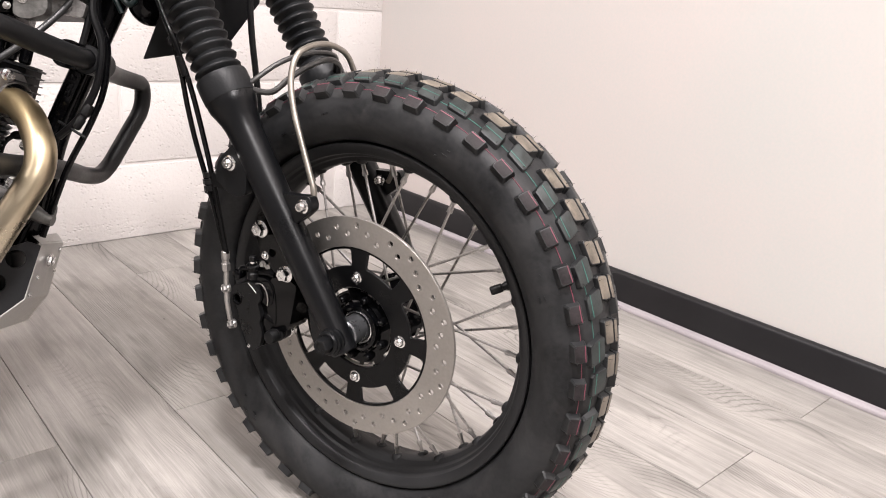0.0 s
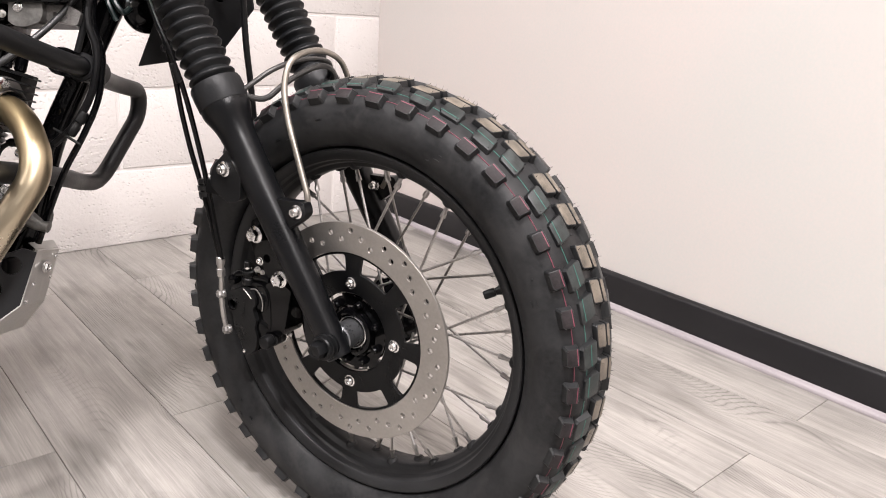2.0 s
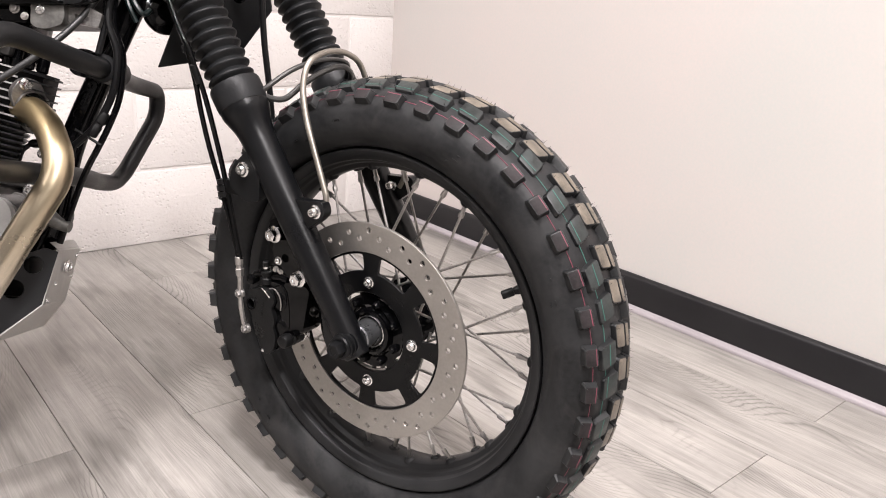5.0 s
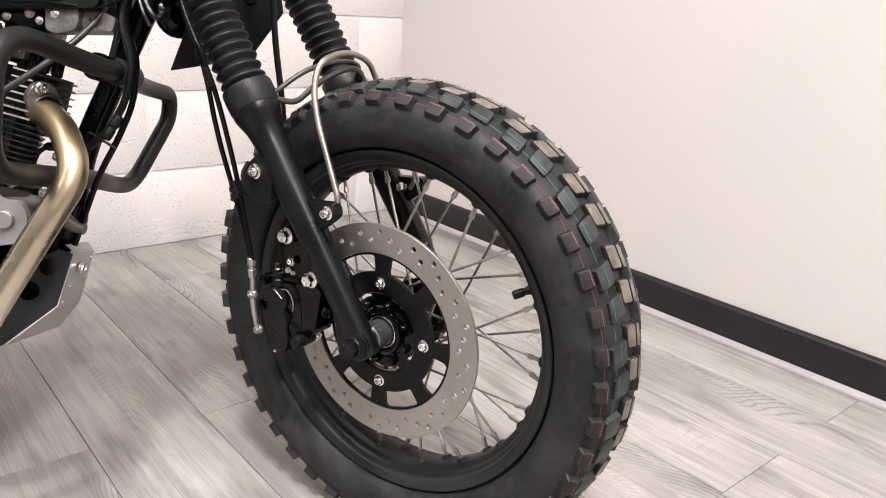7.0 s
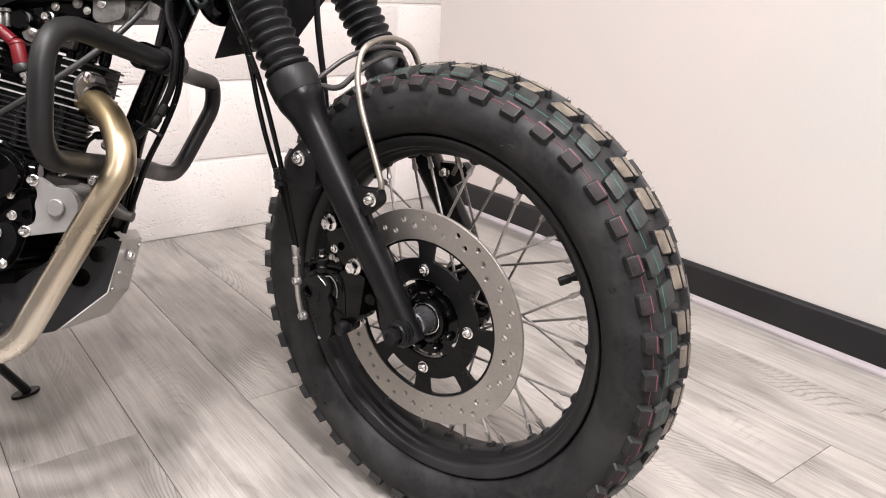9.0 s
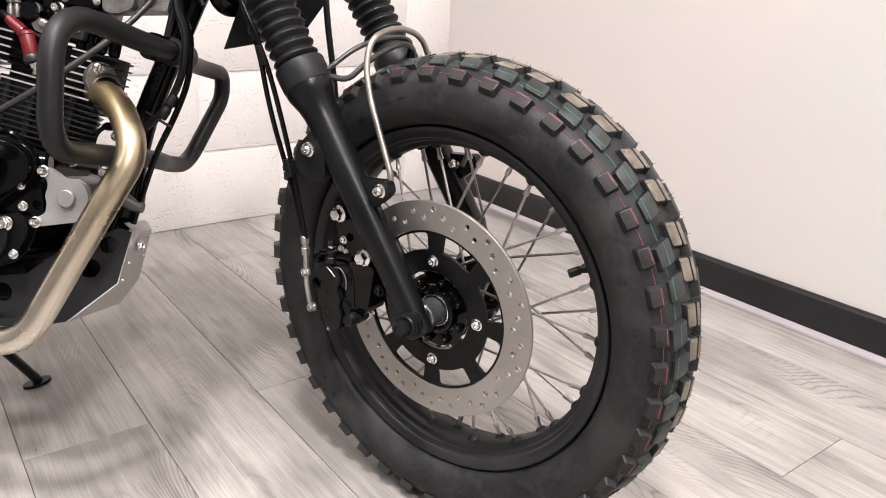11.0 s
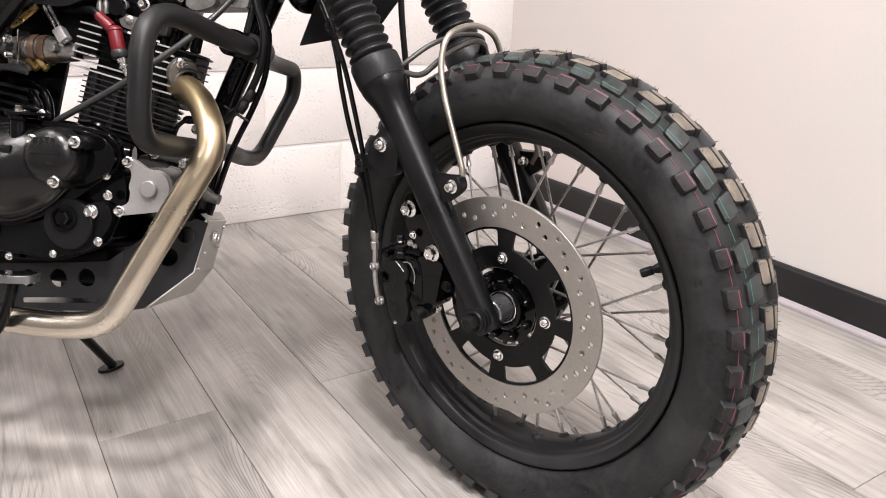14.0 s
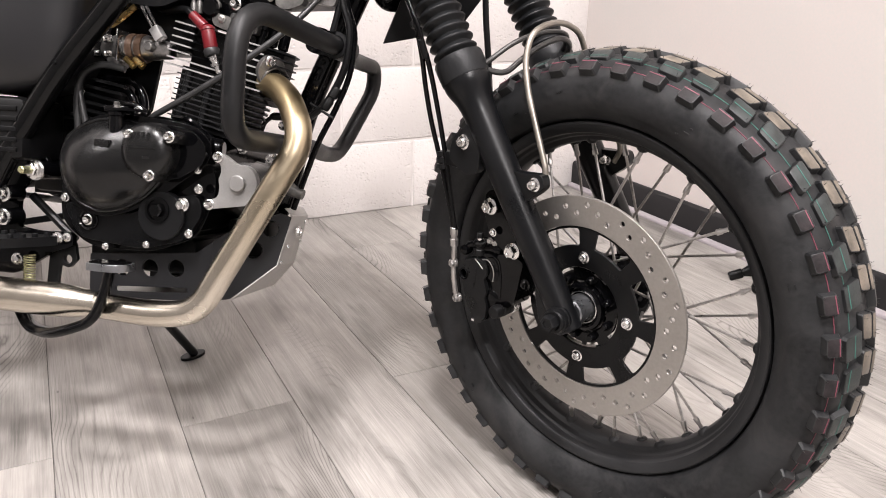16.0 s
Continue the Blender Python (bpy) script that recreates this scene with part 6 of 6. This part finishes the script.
def footrest():
    bm = bmesh.new()
    plate(bm, soft([(-0.8, 0.13), (-0.716, 0.13), (-0.698, 0.104), (-0.725, 0.085), (-0.744, 0.07), (-0.748, 0.02), (-0.72, 0.016), (-0.665, 0.018), (-0.662, 0.0), (-0.692, -0.01), (-0.75, -0.045), (-0.8, -0.045)], 0.008), [], side(), 0.09, 0.098)
    mount = part("footrest_hanger", bm, GLOSS, bike, "black footrest hanger", BIKE, bevel=0.0015)
    bm = rod(bmesh.new(), (-0.705, -0.02, 0.098), (-0.708, -0.112, 0.098), 0.013, 0.012, 24, 0.002)
    part("pivot_sleeve", bm, GLOSS, mount, m=BIKE)
    bm = bmesh.new()
    lathe(bm, [(0, 0), (0.0135, 0), (0.0135, 0.003), (0.0, 0.003)], axis((-0.708, -0.112, 0.098), RIGHT), 24)
    part("washer", bm, CHROME, mount, "bright zinc washer", BIKE)
    bracket_bolt(mount, (-0.708, -0.115, 0.098), 0.0092, 0.011, m=BIKE, name="nut")
    bm = rod(bmesh.new(), (-0.708, -0.12, 0.098), (-0.708, -0.141, 0.098), 0.0052, 0.0048, 14, 0.001)
    part("stud", bm, ZINC, mount, "yellow zinc stud end", BIKE)
    for x, z in ((-0.746, 0.065), (-0.746, 0.034)):
        part("stud", rod(bmesh.new(), (x + 0.002, -0.098, z), (x, -0.124, z), 0.012, 0.0105, 20, 0.002), GLOSS, mount, m=BIKE)
        bracket_bolt(mount, (x, -0.124, z), 0.0085, 0.01, m=BIKE, socket=True)
    for p, r in (((-0.686, -0.098, 0.009), 0.0062), ((-0.672, -0.098, 0.011), 0.0048), ((-0.735, -0.112, -0.022), 0.0062)):
        bracket_bolt(mount, p, r, r, m=BIKE)
    # bracket leg with a drilled ear, and a chain run seen behind it
    bm = plate(bmesh.new(), soft([(-0.704, 0.004), (-0.668, 0.004), (-0.664, -0.02), (-0.676, -0.032), (-0.69, -0.028), (-0.694, -0.06), (-0.71, -0.06)], 0.004), [circle(-0.678, -0.02, 0.0062)], side(), 0.082, 0.088)
    part("bracket", bm, MATT, mount, m=BIKE, bevel=0.0006)
    part("brake_rod", tube(bmesh.new(), [(-0.8, -0.06, 0.062), (-0.74, -0.06, 0.058), (-0.66, -0.06, 0.054)], 0.0042, 0.02, 10), CARB, mount, "bare steel brake rod", BIKE)
    part("stay_bar", tube(bmesh.new(), [(-0.744, -0.075, 0.0612), (-0.676, -0.075, 0.0055)], 0.0055, 0.01, 10), MATT, mount, m=BIKE)
    for i in range(7):  # waisted links on the slant of the chain
        mid = Matrix.Translation((-0.774 + 0.0121 * i, -0.05, 0.021 + 0.00254 * i)) @ Matrix.Rotation(radians(-12), 4, "Y") @ side()
        bm = plate(bmesh.new(), soft([(-0.0068, 0.003), (-0.0045, 0.0046), (-0.0018, 0.0046), (0.0, 0.0032), (0.0018, 0.0046), (0.0045, 0.0046), (0.0068, 0.003), (0.0068, -0.003), (0.0045, -0.0046), (0.0018, -0.0046), (0.0, -0.0032), (-0.0018, -0.0046), (-0.0045, -0.0046), (-0.0068, -0.003)], 0.001, 2), [], mid, -0.004, 0.004)
        part("chain_link", bm, MATT, mount, m=BIKE)
    bm = plate(bmesh.new(), soft([(-0.745, 0.215), (-0.722, 0.215), (-0.682, 0.112), (-0.682, 0.1), (-0.745, 0.1)], 0.006), [], Matrix.Diagonal((1, -1, 1, 1)), 0.0, 0.012)
    for i in range(7):
        y = -0.208 + 0.015 * i
        for x in (-0.743, -0.726 + max(0.0, (y + 0.208) * 0.38)):
            box(bm, (x, y, 0.011), (x + 0.006, y + 0.006, 0.017), bevel=0.001)
    part("foot_peg", bm, MATT, mount, "black toothed foot peg", BIKE)
    bm = bmesh.new()
    turns = [(-0.712 + 0.0068 * math.cos(a), -0.118 + 0.0068 * math.sin(a), -0.014 - 0.05 * a / 95) for a in (k * 0.5 for k in range(190))]
    tube(bm, turns, 0.0011, 0.001, 6, 1)
    part("return_spring", bm, ZINC, mount, "yellow zinc return spring", BIKE)
    # brake pedal
    bm = tube(bmesh.new(), [(-0.75, -0.108, -0.055), (-0.728, -0.114, -0.088), (-0.688, -0.146, -0.103), (-0.625, -0.184, -0.098), (-0.574, -0.18, -0.078), (-0.561, -0.176, -0.045), (-0.556, -0.172, -0.012)], 0.0088, 0.026, 18, wide=0.72)
    pedal = part("brake_pedal", bm, FRAME, bike, "black bent brake pedal", BIKE)
    pad = soft([(-0.59, 0.158), (-0.533, 0.152), (-0.53, 0.178), (-0.545, 0.188), (-0.58, 0.188)], 0.008)
    flat = Matrix.Diagonal((1, -1, 1, 1))
    top = part("pedal_pad", plate(bmesh.new(), pad, [], flat, -0.0135, -0.0045), SPACER, pedal, "dark polished steel pedal pad", BIKE, bevel=0.0038)
    bm = plate(bmesh.new(), soft([(-0.581, 0.161), (-0.536, 0.155), (-0.533, 0.177), (-0.547, 0.185), (-0.578, 0.185)], 0.006), [], flat, -0.0055, -0.003)
    part("pad_rubber", bm, FRAME, top, m=BIKE)


def unseen_rear_half():
    """Assumed rear behind the engine, mostly out of view, added to shade the floor: swingarm, wheel, shock absorbers,
    seat and mudguard.
    """
    hub = Vector((-1.31, 0.0, -0.0101))
    turn = BIKE @ Matrix.Translation(hub)
    bm = bmesh.new()
    half = [(0.214, 0.034), (0.226, 0.046), (0.245, 0.057), (0.265, 0.0575), (0.281, 0.048), (0.291, 0.03), (0.295, 0.01)]
    lathe(bm, half + [(r, -h) for r, h in reversed(half)], SIDE, 96, closed=True)
    part("rear_tyre", bm, TYRE, bike, "black knobbly rear tyre, added out of view", turn)
    bm = bmesh.new()
    lathe(bm, [(0.222, 0.036), (0.209, 0.034), (0.2, 0.016), (0.196, 0.0), (0.2, -0.016), (0.209, -0.034), (0.222, -0.036), (0.206, -0.012), (0.206, 0.012)], SIDE, 96, closed=True)
    rim_ = part("rear_rim", bm, RIM, bike, "satin black rear rim, added out of view", turn)
    part("rear_hub", lathe(bmesh.new(), [(0, -0.09), (0.02, -0.09), (0.03, -0.06), (0.075, -0.05), (0.075, -0.03), (0.04, 0.0), (0.06, 0.03), (0.06, 0.05), (0.02, 0.09), (0, 0.09)], SIDE, 40), GLOSS, rim_, m=turn)
    for i in range(36):
        a, b = radians(10 * i), radians(10 * i + (50 if i % 4 < 2 else -50))
        y = 0.035 if i % 2 else -0.035
        p, q = Vector((0.06 * math.cos(b), y, 0.06 * math.sin(b))), Vector((0.197 * math.cos(a), y * 0.15, 0.197 * math.sin(a)))
        part("spoke", rod(bmesh.new(), p, q, 0.0017, seg=6), STEEL, rim_, m=turn)
    bm = bmesh.new()
    for y in (-0.09, 0.09):
        tube(bm, [(-0.78, y * 0.7, 0.09), (-0.9, y, 0.075), (-1.36, y, -0.01)], 0.017, 0.05, 14)
    part("swingarm", bm, MATT, bike, "assumed black tubular swingarm", BIKE)
    for y in (-0.115, 0.115):
        bm = rod(bmesh.new(), (-1.24, y, 0.0), (-1.13, y, 0.31), 0.011, seg=16)
        lathe(bm, [(0.024 if k % 2 else 0.019, 0.08 + 0.009 * k) for k in range(22)], axis((-1.24, y, 0.0), (0.11, 0, 0.31)), 20)
        part("shock_absorber", bm, GLOSS, bike, "black coil-over shock absorber, added out of view", BIKE)
    bm, rings = bmesh.new(), []
    for x, w, low, high in ((-0.76, 0.06, 0.42, 0.485), (-0.8, 0.115, 0.4, 0.505), (-0.95, 0.135, 0.39, 0.5), (-1.15, 0.13, 0.395, 0.5), (-1.32, 0.11, 0.405, 0.5), (-1.38, 0.06, 0.425, 0.485)):
        mid, tall = (low + high) / 2, (high - low) / 2
        rings.append([bm.verts.new((x, w * math.copysign(abs(math.cos(a)) ** 0.6, math.cos(a)), mid + tall * math.copysign(abs(math.sin(a)) ** 0.6, math.sin(a)))) for a in (2 * math.pi * k / 24 for k in range(24))])
    for a, b in zip(rings, rings[1:]):
        for k in range(24):
            bm.faces.new([a[k], a[(k + 1) % 24], b[(k + 1) % 24], b[k]])
    bm.faces.new(rings[0])
    bm.faces.new(rings[-1])
    part("seat", bm, BOOT, bike, "black padded seat, added out of view", BIKE, angle=50)
    bm = bmesh.new()
    for y in (-0.11, 0.11):
        tube(bm, [(-0.6, y, 0.37), (-0.8, y, 0.385), (-1.36, y, 0.385)], 0.012, 0.05, 12)
    part("rear_frame", bm, FRAME, bike, "gloss black rear frame rails, added out of view", BIKE)


def side_stand():
    foot = Vector((-1.399, -0.713, 0.0))
    top = BIKE @ Vector((-0.676, 0.03, -0.06))
    bm = tube(bmesh.new(), [top, top.lerp(foot, 0.6) + Vector((0, 0, 0.01)), foot + Vector((0.002, -0.002, 0.008))], 0.0078, 0.04, 14)
    stand = part("side_stand", bm, SATIN, bike, "black side stand resting on the floor")
    bm = plate(bmesh.new(), [(0.024 * math.cos(a), 0.013 * math.sin(a)) for a in (radians(15 * k) for k in range(24))], [], pose(foot.x, foot.y, 0.0, 0, 0, 20), 0.0005, 0.006)
    part("stand_foot", bm, SATIN, stand, bevel=0.0015)


crash_bar()
exhaust()
skid_plate()
engine()
carburettor()
frame_tubes()
tank_and_side()
fuel_tank()
footrest()
unseen_rear_half()
side_stand()


# ---- pieces of the floor and of the block wall ----
def planks():
    g, made = 0.00065, {}
    cols = int((PLANK_X - ROOM_X) / PLANK_W)
    for c in range(-1, cols):
        wide = PLANK_W if c >= 0 else 0.076
        x = PLANK_X - PLANK_W * (c + 0.5) if c >= 0 else PLANK_X + wide / 2
        y0 = PLANK_Y if c % 2 else PLANK_Y - PLANK_L / 2
        for k in range(-2, 4):
            high, low = min(y0 - PLANK_L * k, 0.0), max(y0 - PLANK_L * (k + 1), ROOM_Y)
            if high - low < 0.02:
                continue
            key = (round(wide, 3), round(high - low, 3))
            if key not in made:
                w, h = wide / 2 - g, key[1] / 2 - g
                made[key] = finish("plank", box(bmesh.new(), (-w, -h, -0.008), (w, h, 0.0), bevel=0.0007), PLANK, 60)
            link("plank", made[key], floor, pose(x, (high + low) / 2, 0, 0, 0, 180 * random.randrange(2)))


def blocks():
    w, g, top = 0.45, 0.0038, 0.2145
    full = finish("block", box(bmesh.new(), (-w / 2 + g, -0.0, -top / 2 + g), (w / 2 - g, 0.02, top / 2 - g), bevel=0.0026), BLOCK, 60)
    base = finish("block", box(bmesh.new(), (-w / 2 + g, -0.0, -0.104), (w / 2 - g, 0.02, 0.1035 - g), bevel=0.0026), BLOCK, 60)
    for row in range(15):
        z = 0.1035 if row == 0 else 0.207 + top * (row - 0.5)
        start = -0.16 if row % 2 == 0 else -0.16 + w / 2
        for c in range(-1, 10):
            x = start - w * (c + 0.5)
            if x + w / 2 < ROOM_X or x - w / 2 > -0.02 or z + top / 2 > ROOM_H + 0.05:
                continue
            if x + w / 2 > 0.03:  # cut to fit the corner
                wide = 0.03 - (x - w / 2)
                cut = finish("block", box(bmesh.new(), (-wide / 2 + g, -0.0, -0.104 if row == 0 else -top / 2 + g), (wide / 2, 0.02, (0.1035 if row == 0 else top / 2) - g), bevel=0.0026), BLOCK, 60)
                link("block", cut, wall_left, pose(x - w / 2 + wide / 2, 0, z))
                continue
            link("block", base if row == 0 else full, wall_left, pose(x, 0, z))


planks()
blocks()
